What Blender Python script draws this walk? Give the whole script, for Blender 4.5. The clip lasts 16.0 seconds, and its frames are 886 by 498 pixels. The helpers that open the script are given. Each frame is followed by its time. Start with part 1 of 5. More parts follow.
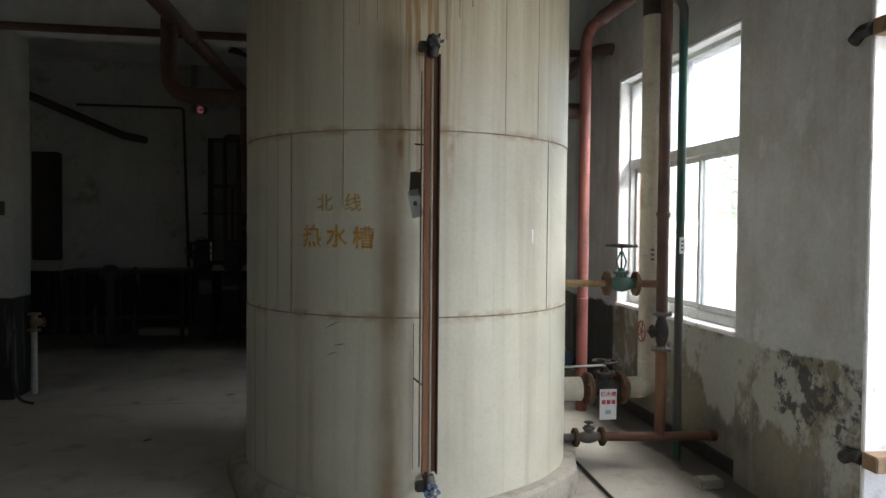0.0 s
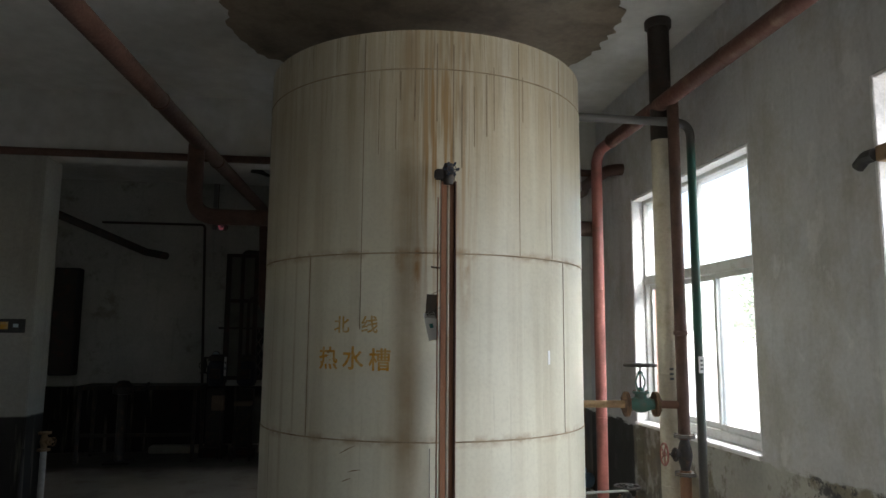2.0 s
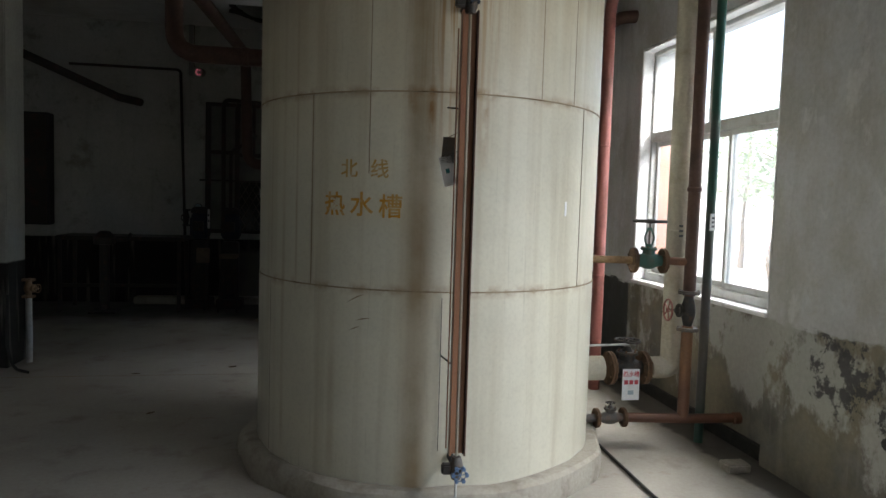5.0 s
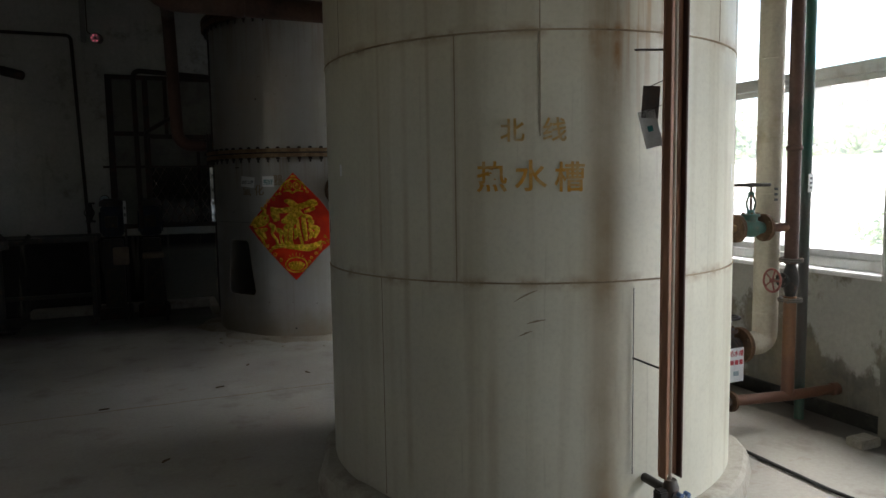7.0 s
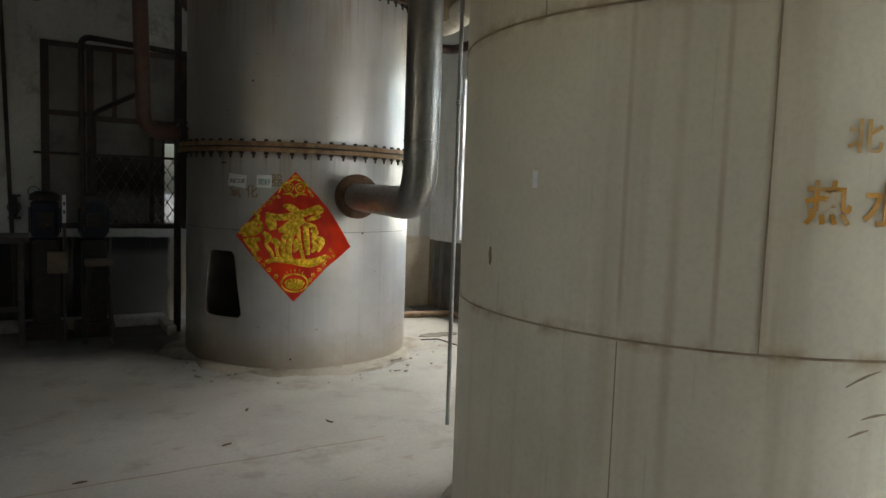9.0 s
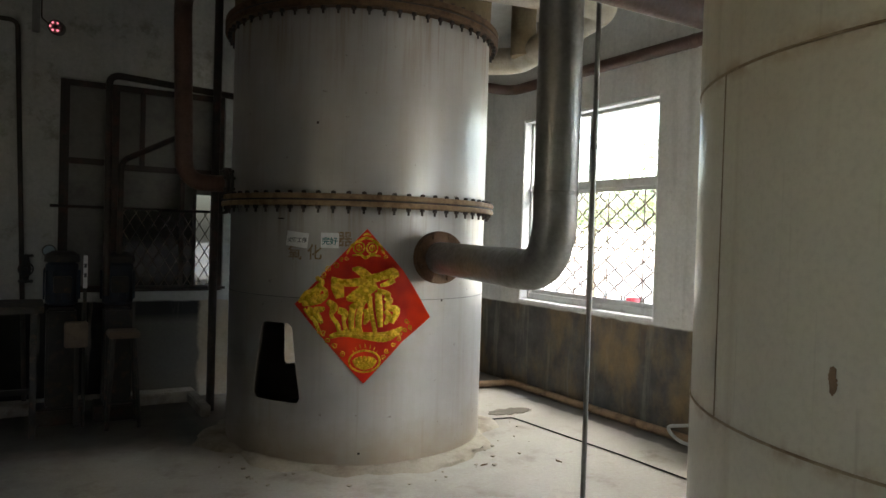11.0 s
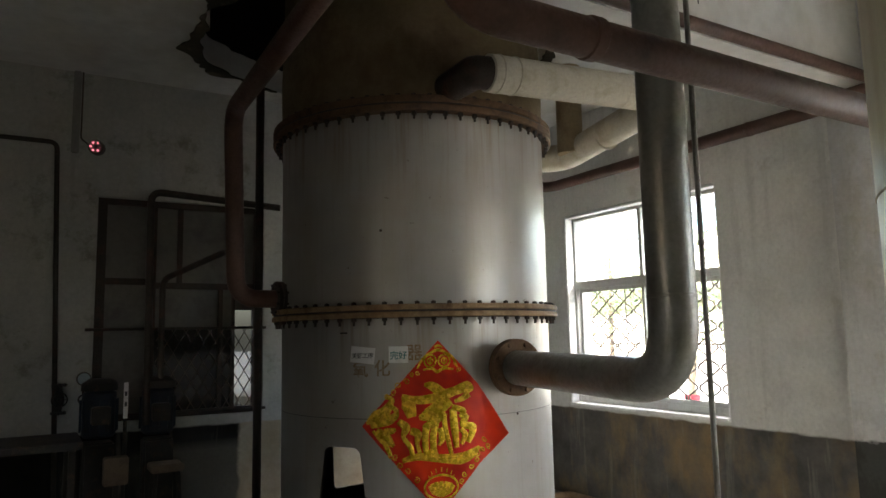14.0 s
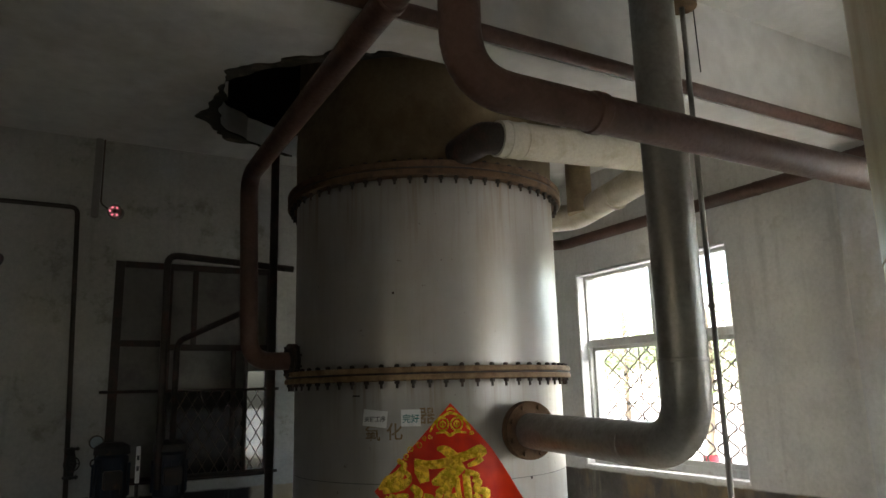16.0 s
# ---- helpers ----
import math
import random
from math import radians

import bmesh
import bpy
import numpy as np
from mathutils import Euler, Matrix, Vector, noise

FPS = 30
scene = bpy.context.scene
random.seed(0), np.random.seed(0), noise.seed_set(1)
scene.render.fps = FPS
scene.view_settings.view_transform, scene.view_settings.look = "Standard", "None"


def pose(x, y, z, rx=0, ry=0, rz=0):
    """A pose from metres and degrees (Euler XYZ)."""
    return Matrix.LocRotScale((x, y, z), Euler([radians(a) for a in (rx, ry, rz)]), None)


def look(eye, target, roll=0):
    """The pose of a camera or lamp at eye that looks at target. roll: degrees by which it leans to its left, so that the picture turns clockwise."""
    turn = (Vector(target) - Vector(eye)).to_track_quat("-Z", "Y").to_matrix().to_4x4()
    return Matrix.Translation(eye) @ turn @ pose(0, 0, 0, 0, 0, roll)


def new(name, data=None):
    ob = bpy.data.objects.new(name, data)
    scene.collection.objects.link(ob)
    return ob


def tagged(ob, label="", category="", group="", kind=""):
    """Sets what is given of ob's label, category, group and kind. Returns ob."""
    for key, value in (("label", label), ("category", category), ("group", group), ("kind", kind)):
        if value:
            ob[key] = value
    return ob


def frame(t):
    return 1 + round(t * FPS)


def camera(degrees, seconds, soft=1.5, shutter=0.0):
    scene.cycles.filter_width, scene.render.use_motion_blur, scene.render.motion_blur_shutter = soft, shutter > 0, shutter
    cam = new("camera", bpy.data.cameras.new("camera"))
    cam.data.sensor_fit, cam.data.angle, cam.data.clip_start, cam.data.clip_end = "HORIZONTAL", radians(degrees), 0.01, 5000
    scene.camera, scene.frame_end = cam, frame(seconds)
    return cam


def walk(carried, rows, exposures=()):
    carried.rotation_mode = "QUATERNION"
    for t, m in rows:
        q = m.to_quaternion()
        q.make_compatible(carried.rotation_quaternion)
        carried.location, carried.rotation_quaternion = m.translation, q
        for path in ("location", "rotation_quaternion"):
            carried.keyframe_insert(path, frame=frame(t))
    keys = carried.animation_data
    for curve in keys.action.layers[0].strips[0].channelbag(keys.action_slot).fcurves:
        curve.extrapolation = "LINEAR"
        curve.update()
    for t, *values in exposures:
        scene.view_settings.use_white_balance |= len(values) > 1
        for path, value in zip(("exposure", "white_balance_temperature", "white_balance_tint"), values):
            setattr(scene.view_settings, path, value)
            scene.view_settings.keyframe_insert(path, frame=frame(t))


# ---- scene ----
cam = camera(64.6, 16.0)
PATH = [
    (0, (-0.059, -0.050, 1.450), (0.252, 1.943, 1.392), 0.5),
    (0.5, (-0.065, -0.052, 1.462), (0.249, 1.942, 1.449), 0.7),
    (1, (-0.056, -0.043, 1.472), (0.237, 1.952, 1.528), 0.5),
    (1.5, (-0.065, -0.052, 1.488), (0.214, 1.941, 1.635), 0.5),
    (2, (-0.072, -0.076, 1.507), (0.194, 1.908, 1.763), 0.4),
    (2.5, (-0.086, -0.091, 1.518), (0.179, 1.887, 1.811), 0.8),
    (3, (-0.078, -0.091, 1.493), (0.182, 1.905, 1.639), 0.8),
    (3.5, (-0.076, -0.065, 1.468), (0.182, 1.936, 1.490), 0.5),
    (4, (-0.064, -0.056, 1.454), (0.199, 1.942, 1.353), 0.2),
    (4.2, (-0.068, -0.028, 1.453), (0.202, 1.967, 1.322), 0.3),
    (6.3, (-0.872, 0.707, 1.389), (-0.258, 2.624, 1.252), 0.9),
    (6.5, (-1.003, 0.825, 1.406), (-0.332, 2.717, 1.211), 0.0),
    (7, (-1.270, 1.160, 1.389), (-0.517, 3.023, 1.201), -0.9),
    (7.5, (-1.479, 1.449, 1.396), (-0.690, 3.300, 1.238), -0.1),
    (8, (-1.681, 1.794, 1.399), (-0.772, 3.581, 1.185), 0.4),
    (8.2, (-1.730, 1.918, 1.388), (-0.798, 3.694, 1.176), 0.4),
    (10.3, (-1.915, 3.139, 1.486), (-0.797, 4.818, 1.449), 3.7),
    (10.5, (-1.948, 3.220, 1.495), (-0.850, 4.912, 1.465), 1.8),
    (11, (-1.967, 3.472, 1.475), (-0.938, 5.207, 1.439), 1.7),
    (11.5, (-2.001, 3.649, 1.486), (-1.051, 5.429, 1.468), 2.2),
    (12, (-2.167, 3.844, 1.497), (-1.089, 5.549, 1.532), 1.6),
    (12.5, (-2.226, 3.928, 1.503), (-1.165, 5.645, 1.523), 0.0),
    (13, (-2.216, 3.945, 1.520), (-1.159, 5.662, 1.597), -1.0),
    (13.5, (-2.220, 3.942, 1.533), (-1.176, 5.664, 1.679), -0.9),
    (14, (-2.227, 3.924, 1.545), (-1.196, 5.642, 1.787), -1.2),
    (14.5, (-2.226, 3.906, 1.560), (-1.206, 5.621, 1.861), -1.2),
    (15, (-2.241, 3.901, 1.575), (-1.237, 5.610, 1.948), -0.9),
    (15.5, (-2.243, 3.885, 1.586), (-1.261, 5.604, 1.973), -0.5),
    (16, (-2.246, 3.881, 1.586), (-1.256, 5.592, 1.982), -1.5),
]
walk(cam, [(t, look(eye, target, roll)) for t, eye, target, roll in PATH],
     exposures=[(0.0, 2.3, 6900, 12), (2.0, 2.36, 6900, 12), (4.2, 2.36, 6900, 12), (6.5, 2.38, 6900, 12), (7.1, 2.46, 6900, 12), (8.0, 3.6, 7200, 12),
                (10.4, 3.8, 7300, 12), (12.5, 3.78, 7550, 13), (16.0, 3.8, 7550, 13)])

# ---- world and light: overcast day, light from the east openings ----
world = bpy.data.worlds.new("sky")
scene.world = world
world.use_nodes = True
wn = world.node_tree.nodes
sky = wn.new("ShaderNodeTexSky")
sky.sky_type, sky.sun_disc = "NISHITA", False
sky.sun_elevation, sky.sun_rotation = radians(52), radians(262)
sky.air_density, sky.dust_density = 1.0, 3.0
wn["Background"].inputs["Strength"].default_value = 0.15
world.node_tree.links.new(sky.outputs["Color"], wn["Background"].inputs["Color"])

sun = new("sun", bpy.data.lights.new("sun", "SUN"))
sun.data.energy, sun.data.angle, sun.data.color = 1.5, radians(25), (1.0, 0.96, 0.9)
sun.matrix_world = look((-20, 2, 26), (0, 5, 0))


def window_light(y, sy, watts, x=3.7, z=3.9, down=1.32):
    """Sky light coming down through an opening of the east wall."""
    la = bpy.data.lights.new("window_light", "AREA")
    la.shape, la.size, la.size_y, la.energy = "RECTANGLE", sy, 1.0, watts
    la.color = (0.95, 0.98, 1.0)
    ob = new("window_light", la)
    ob.matrix_world = look((x, y, z), (x - 2.5, y, z - 2.5 * down))
    return ob


west = bpy.data.lights.new("west_fill_light", "AREA")  # weak fill lamp in a small high opening added to the unseen west wall
west.shape, west.size, west.size_y, west.energy = "RECTANGLE", 1.1, 0.5, 0.12
west.color = (0.95, 0.98, 1.0)
new("west_fill_light", west).matrix_world = look((-6.12, 4.1, 2.25), (0.0, 4.3, 0.3))
window_light(1.3, 2.6, 54)
doorway = bpy.data.lights.new("doorway_light", "AREA")  # low sky light filling the open doorway
doorway.shape, doorway.size, doorway.size_y, doorway.energy = "RECTANGLE", 2.4, 2.2, 5
doorway.color = (0.95, 0.98, 1.0)
new("doorway_light", doorway).matrix_world = look((2.62, 1.4, 1.5), (1.0, 1.4, 1.35))
window_light(4.5, 1.8, 26, 3.5, 3.5, 1.1)
window_light(8.3, 1.8, 20)

# ---- materials ----


class Mat:
    """A small builder for procedural node materials."""

    def __init__(self, name, rough=0.7, metal=0.0):
        self.m = bpy.data.materials.new(name)
        self.m.use_nodes = True
        self.nt = self.m.node_tree
        self.b = self.nt.nodes["Principled BSDF"]
        self.b.inputs["Roughness"].default_value = rough
        self.b.inputs["Metallic"].default_value = metal
        self.co = self.nt.nodes.new("ShaderNodeTexCoord").outputs["Object"]
        self.geo = self.nt.nodes.new("ShaderNodeNewGeometry").outputs["Position"]

    def node(self, kind, **sockets):
        n = self.nt.nodes.new(kind)
        for k, v in sockets.items():
            self.put(n.inputs[k.replace("_", " ")], v)
        return n

    def put(self, socket, v):
        if isinstance(v, bpy.types.NodeSocket):
            self.nt.links.new(v, socket)
        else:
            socket.default_value = v

    def noise(self, scale, stretch=(1, 1, 1), detail=5, rough=0.6, world=True, shift=0.0):
        mp = self.nt.nodes.new("ShaderNodeMapping")
        self.nt.links.new(self.geo if world else self.co, mp.inputs["Vector"])
        mp.inputs["Scale"].default_value = stretch
        mp.inputs["Location"].default_value = (shift, shift, shift)
        n = self.nt.nodes.new("ShaderNodeTexNoise")
        n.inputs["Scale"].default_value, n.inputs["Detail"].default_value, n.inputs["Roughness"].default_value = scale, detail, rough
        self.nt.links.new(mp.outputs["Vector"], n.inputs["Vector"])
        return n.outputs["Fac"]

    def ramp(self, fac, lo, hi, a=0.0, b=1.0):
        n = self.nt.nodes.new("ShaderNodeMapRange")
        self.put(n.inputs["Value"], fac)
        for k, v in (("From Min", lo), ("From Max", hi), ("To Min", a), ("To Max", b)):
            n.inputs[k].default_value = v
        return n.outputs["Result"]

    def math(self, op, a, b=0.0, clamp=False):
        n = self.nt.nodes.new("ShaderNodeMath")
        n.operation, n.use_clamp = op, clamp
        self.put(n.inputs[0], a)
        self.put(n.inputs[1], b)
        return n.outputs[0]

    def mix(self, fac, a, b):
        n = self.nt.nodes.new("ShaderNodeMix")
        n.data_type = "RGBA"
        self.put(n.inputs["Factor"], fac)
        for k, v in ((6, a), (7, b)):
            self.put(n.inputs[k], v if isinstance(v, bpy.types.NodeSocket) else (*v, 1))
        return n.outputs[2]

    def axis(self, name, world=True):
        n = self.nt.nodes.new("ShaderNodeSeparateXYZ")
        self.nt.links.new(self.geo if world else self.co, n.inputs[0])
        return n.outputs[name]

    def colour(self, v):
        self.put(self.b.inputs["Base Color"], v if isinstance(v, bpy.types.NodeSocket) else (*v, 1))
        return self

    def rough(self, v):
        self.put(self.b.inputs["Roughness"], v)
        return self

    def bump(self, height, strength=0.3, dist=0.01):
        n = self.nt.nodes.new("ShaderNodeBump")
        n.inputs["Strength"].default_value, n.inputs["Distance"].default_value = strength, dist
        self.nt.links.new(height, n.inputs["Height"])
        self.nt.links.new(n.outputs["Normal"], self.b.inputs["Normal"])
        return self


def painted(name, base, worn, rough=0.55, scale=9.0, amount=0.5, metal=0.0, stretch=(1, 1, 1), bump=0.25):
    """Worn paint: a base colour, patches of a second colour and fine grain."""
    m = Mat(name, rough, metal)
    big = m.ramp(m.noise(scale, stretch), 0.62 - 0.25 * amount, 0.72)
    fine = m.noise(scale * 9, stretch, shift=3.1)
    col = m.mix(big, base, worn)
    col = m.mix(m.ramp(fine, 0.35, 0.75, 0.0, 0.35), col, [c * 0.55 for c in base])
    m.colour(col).rough(m.ramp(fine, 0.3, 0.7, rough - 0.1, rough + 0.15)).bump(fine, bump, 0.004)
    return m.m


def wall_paint(name, dado, edge, upper=(0.62, 0.63, 0.62), peel=0.0, brown=0.0, tar=0.0, bare=None):
    """Whitewashed plaster above a painted dado with a ragged upper edge, stains and peeling."""
    m = Mat(name, 0.85)
    z = m.axis("Z")
    big, mid, fine = m.noise(1.1), m.noise(5.0, shift=2.0), m.noise(38.0, shift=5.0)
    run = m.noise(3.2, (3.0, 3.0, 0.25), shift=9.0)
    up = m.mix(m.ramp(big, 0.42, 0.72, 0.0, 0.55), upper, [c * 0.66 for c in upper])
    up = m.mix(m.ramp(run, 0.55, 0.8, 0.0, 0.5), up, [c * 0.5 for c in upper])
    up = m.mix(m.ramp(mid, 0.63, 0.68, 0.0, 0.25), up, (0.42, 0.38, 0.31))
    up = m.mix(m.ramp(m.noise(2.3, detail=7, rough=0.7, shift=27.0), 0.5, 0.62, 0.0, 0.25), up, [c * 0.62 for c in upper])
    up = m.mix(m.ramp(m.noise(13.0, detail=7, rough=0.72, shift=41.0), 0.62, 0.66, 0.0, 0.22), up, (0.34, 0.31, 0.27))
    if bare is not None:  # mould along damp patches
        up = m.mix(m.ramp(m.noise(2.8, detail=8, rough=0.72, shift=71.0), 0.55, 0.66, 0.0, 0.6), up, (0.17, 0.17, 0.11))
    if peel:  # damp smears and trowelled lumps
        up = m.mix(m.ramp(m.noise(1.9, (1, 1, 0.7), 8, 0.7, shift=83.0), 0.48, 0.62, 0.0, 0.55), up, (0.4, 0.38, 0.33))
        up = m.mix(m.ramp(m.noise(4.2, (1, 1, 0.6), 7, 0.7, shift=95.0), 0.58, 0.64, 0.0, 0.5), up, (0.72, 0.72, 0.72))
    low = m.mix(m.ramp(mid, 0.3, 0.75), dado, [c * 0.45 for c in dado])
    low = m.mix(m.ramp(m.noise(2.2, (1, 1, 0.6), shift=14.0), 0.46, 0.66, 0.0, brown), low, (0.3, 0.2, 0.095))
    low = m.mix(m.ramp(run, 0.56, 0.66, 0.0, 0.35), low, (0.33, 0.31, 0.27))
    if peel:
        broad = m.noise(2.3, (1, 1, 0.7), 8, 0.68, shift=21.0)
        low = m.mix(m.ramp(m.noise(3.1, detail=6, shift=33.0), 0.42, 0.62, 0.0, 0.75), low, (0.27, 0.24, 0.17))
        low = m.mix(m.ramp(m.math("ADD", broad, m.ramp(z, 0.1, 0.75, -0.16, 0.07)), 0.47, 0.53, 0.0, peel), low, (0.46, 0.46, 0.43))
        # blistered black paint left in a patch beside the doorway
        y = m.axis("Y")
        spot = m.math("MULTIPLY", m.ramp(z, 0.3, 0.62), m.ramp(y, 3.5, 3.2))
        spot = m.math("ADD", m.noise(11.0, detail=9, rough=0.75, shift=52.0), m.math("MULTIPLY", m.math("SUBTRACT", spot, 1.0), 0.2))
        spot = m.math("ADD", spot, m.math("MULTIPLY", m.math("SUBTRACT", m.noise(2.0, shift=61.0), 0.5), 0.35))
        low = m.mix(m.ramp(spot, 0.5, 0.54, 0.0, 0.9), low, (0.055, 0.055, 0.06))
    if tar:
        low = m.mix(m.ramp(m.math("ADD", m.axis("Y"), m.math("MULTIPLY", mid, 0.1)), tar, tar + 0.03, 0.0, 0.92), low, (0.025, 0.025, 0.025))
    if bare is not None:
        low = m.mix(m.math("MULTIPLY", m.ramp(m.math("ADD", m.axis("X"), m.math("MULTIPLY", mid, 0.3)), -1.35, -1.05), m.ramp(z, 0.66, 0.74, 1.0, 0.0)), low, (0.15, 0.14, 0.115))
        low = m.mix(m.ramp(m.math("ADD", m.axis("X"), m.math("MULTIPLY", mid, 0.1)), bare, bare + 0.03), low, m.mix(m.ramp(big, 0.4, 0.6), (0.5, 0.43, 0.33), (0.34, 0.27, 0.18)))
    line = m.math("ADD", z, m.math("MULTIPLY", m.math("SUBTRACT", m.noise(6.0, (1, 1, 3), 7), 0.5), 0.035 + 0.1 * peel))
    col = m.mix(m.ramp(line, edge - 0.008, edge + 0.008), low, up)
    m.colour(m.mix(m.ramp(fine, 0.3, 0.75, 0.0, 0.3), col, m.mix(0.55, col, (0.0, 0.0, 0.0))))
    m.bump(m.math("ADD", mid, m.math("MULTIPLY", fine, 0.4)), 0.35, 0.012)
    return m.m


def floor_mat():
    m = Mat("worn_concrete_floor", 0.8)
    big, mid, fine = m.noise(0.55), m.noise(3.0, shift=4.0), m.noise(45.0, shift=8.0)
    col = m.mix(m.ramp(big, 0.35, 0.7), (0.43, 0.405, 0.35), (0.31, 0.285, 0.24))
    col = m.mix(m.ramp(mid, 0.56, 0.72, 0.0, 0.65), col, (0.2, 0.17, 0.13))
    col = m.mix(m.ramp(m.noise(1.7, shift=12.0), 0.6, 0.75, 0.0, 0.45), col, (0.54, 0.51, 0.44))
    # damp, rust-coloured traces and the dirty strip at the foot of the east wall
    col = m.mix(m.ramp(m.noise(7.0, (0.5, 1, 1), shift=17.0), 0.64, 0.7, 0.0, 0.35), col, (0.22, 0.13, 0.07))
    edge = m.math("ADD", m.axis("X"), m.math("MULTIPLY", m.math("SUBTRACT", mid, 0.5), 0.18))
    col = m.mix(m.ramp(edge, 2.02, 2.06, 0.0, 0.85), col, (0.07, 0.065, 0.06))
    # floor colour goes near-black towards the north-west bay
    bay_y = m.math("ADD", m.axis("Y"), m.math("MULTIPLY", m.math("SUBTRACT", big, 0.5), 2.5))
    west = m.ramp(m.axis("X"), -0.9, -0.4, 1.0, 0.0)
    col = m.mix(m.math("MULTIPLY", m.ramp(bay_y, 7.9, 8.7, 0.0, 0.85), west), col, (0.06, 0.055, 0.05))
    col = m.mix(m.ramp(fine, 0.3, 0.75, 0.0, 0.25), col, (0.16, 0.14, 0.12))
    m.colour(col).rough(m.ramp(mid, 0.3, 0.7, 0.6, 0.92)).bump(m.math("ADD", mid, m.math("MULTIPLY", fine, 0.35)), 0.3, 0.01)
    return m.m


def tank_paint():
    """Cream-painted steel with vertical runs, rust below the gauge branch and grime."""
    m = Mat("cream_tank_paint", 0.42)
    z = m.axis("Z")
    ang = m.math("ARCTAN2", m.math("SUBTRACT", m.axis("Y"), 4.19), m.math("SUBTRACT", m.axis("X"), 0.388))
    comb = m.nt.nodes.new("ShaderNodeCombineXYZ")
    m.put(comb.inputs[0], m.math("MULTIPLY", ang, 9.0))
    m.put(comb.inputs[2], m.math("MULTIPLY", z, 0.35))

    def runs(scale, shift):
        mp = m.nt.nodes.new("ShaderNodeMapping")
        mp.inputs["Location"].default_value = (shift, 0, shift)
        m.nt.links.new(comb.outputs[0], mp.inputs["Vector"])
        n = m.nt.nodes.new("ShaderNodeTexNoise")
        n.inputs["Scale"].default_value, n.inputs["Detail"].default_value = scale, 4
        m.nt.links.new(mp.outputs[0], n.inputs["Vector"])
        return n.outputs["Fac"]

    col = m.mix(m.ramp(m.noise(1.6), 0.35, 0.7), (0.66, 0.64, 0.52), (0.56, 0.54, 0.44))
    col = m.mix(m.ramp(runs(1.1, 0.0), 0.52, 0.72, 0.0, 0.5), col, (0.42, 0.37, 0.26))
    col = m.mix(m.ramp(runs(5.5, 3.0), 0.62, 0.72, 0.0, 0.25), col, (0.3, 0.27, 0.2))
    # rust from the upper gauge branch
    near = m.math("ABSOLUTE", m.math("ADD", ang, radians(92)))
    zone = m.math("MULTIPLY", m.ramp(near, 0.05, 0.24, 1.0, 0.0), m.ramp(z, 1.5, 2.3))
    col = m.mix(m.math("MULTIPLY", zone, m.ramp(runs(4.5, 7.0), 0.45, 0.6)), col, (0.34, 0.17, 0.05))
    col = m.mix(m.math("MULTIPLY", m.math("MULTIPLY", m.ramp(near, 0.0, 0.45, 1.0, 0.0), m.ramp(z, 2.0, 2.8)), m.ramp(runs(7.0, 11.0), 0.5, 0.62, 0.0, 0.8)), col, (0.16, 0.1, 0.05))
    # brown stain beside the gauge, deepened to carry the gauge's shadow
    stain = m.ramp(m.math("ABSOLUTE", m.math("ADD", ang, radians(101.5))), 0.02, 0.09, 1.0, 0.0)
    col = m.mix(m.math("MULTIPLY", stain, m.ramp(m.noise(2.5), 0.35, 0.6, 0.35, 0.8)), col, (0.3, 0.21, 0.115))
    col = m.mix(m.math("MULTIPLY", m.ramp(z, 2.3, 3.0, 0.0, 0.5), m.ramp(runs(2.2, 5.0), 0.4, 0.6)), col, (0.36, 0.29, 0.18))
    col = m.mix(m.math("MULTIPLY", m.ramp(z, 2.25, 3.1, 0.0, 0.55), m.ramp(runs(9.0, 15.0), 0.57, 0.66)), col, (0.17, 0.115, 0.06))
    col = m.mix(m.math("MULTIPLY", m.ramp(z, 1.7, 2.7, 0.0, 0.6), m.ramp(m.math("ADD", runs(1.3, 23.0), m.math("MULTIPLY", m.noise(1.2, shift=8.0), 0.4)), 0.5, 0.85)), col, (0.4, 0.31, 0.17))
    # rust blooms under the second girth seam
    for deg, top, length in ((98.5, 1.93, 0.34), (84.0, 1.93, 0.36), (103.5, 1.93, 0.2)):
        across = m.ramp(m.math("ABSOLUTE", m.math("ADD", ang, radians(deg))), 0.004, 0.03, 1.0, 0.0)
        down = m.math("MULTIPLY", m.ramp(z, top - length, top - 0.4 * length), m.ramp(z, top - 0.01, top + 0.02, 1.0, 0.0))
        col = m.mix(m.math("MULTIPLY", m.math("MULTIPLY", across, down), m.ramp(m.noise(11.0, (1, 1, 0.5), shift=deg), 0.38, 0.58, 0.0, 0.9)), col, (0.31, 0.16, 0.055))
    # brown weeping below and above the girth seams
    for seam in (1.915, 1.026):
        d = m.math("ABSOLUTE", m.math("SUBTRACT", z, seam))
        col = m.mix(m.math("MULTIPLY", m.ramp(d, 0.0, 0.035, 0.75, 0.0), m.ramp(m.noise(9.0, shift=seam), 0.45, 0.62)), col, (0.3, 0.18, 0.08))
    # long brown runs down the western side
    for deg, wide, top, low in ((133.9, 0.018, 1.93, 1.0), (140.5, 0.012, 2.3, 1.0), (147.0, 0.022, 1.93, 0.2), (126.0, 0.03, 1.02, 0.15), (155.0, 0.012, 2.4, 1.05)):
        across = m.ramp(m.math("ABSOLUTE", m.math("ADD", ang, radians(deg))), 0.25 * wide, wide, 1.0, 0.0)
        down = m.math("MULTIPLY", m.ramp(z, low - 0.05, low + 0.1), m.ramp(z, top - 0.05, top + 0.02, 1.0, 0.0))
        col = m.mix(m.math("MULTIPLY", m.math("MULTIPLY", across, down), m.ramp(m.noise(4.0, (1, 1, 0.4), shift=deg), 0.3, 0.65, 0.1, 0.6)), col, (0.36, 0.28, 0.17))
    fine = m.noise(60.0)
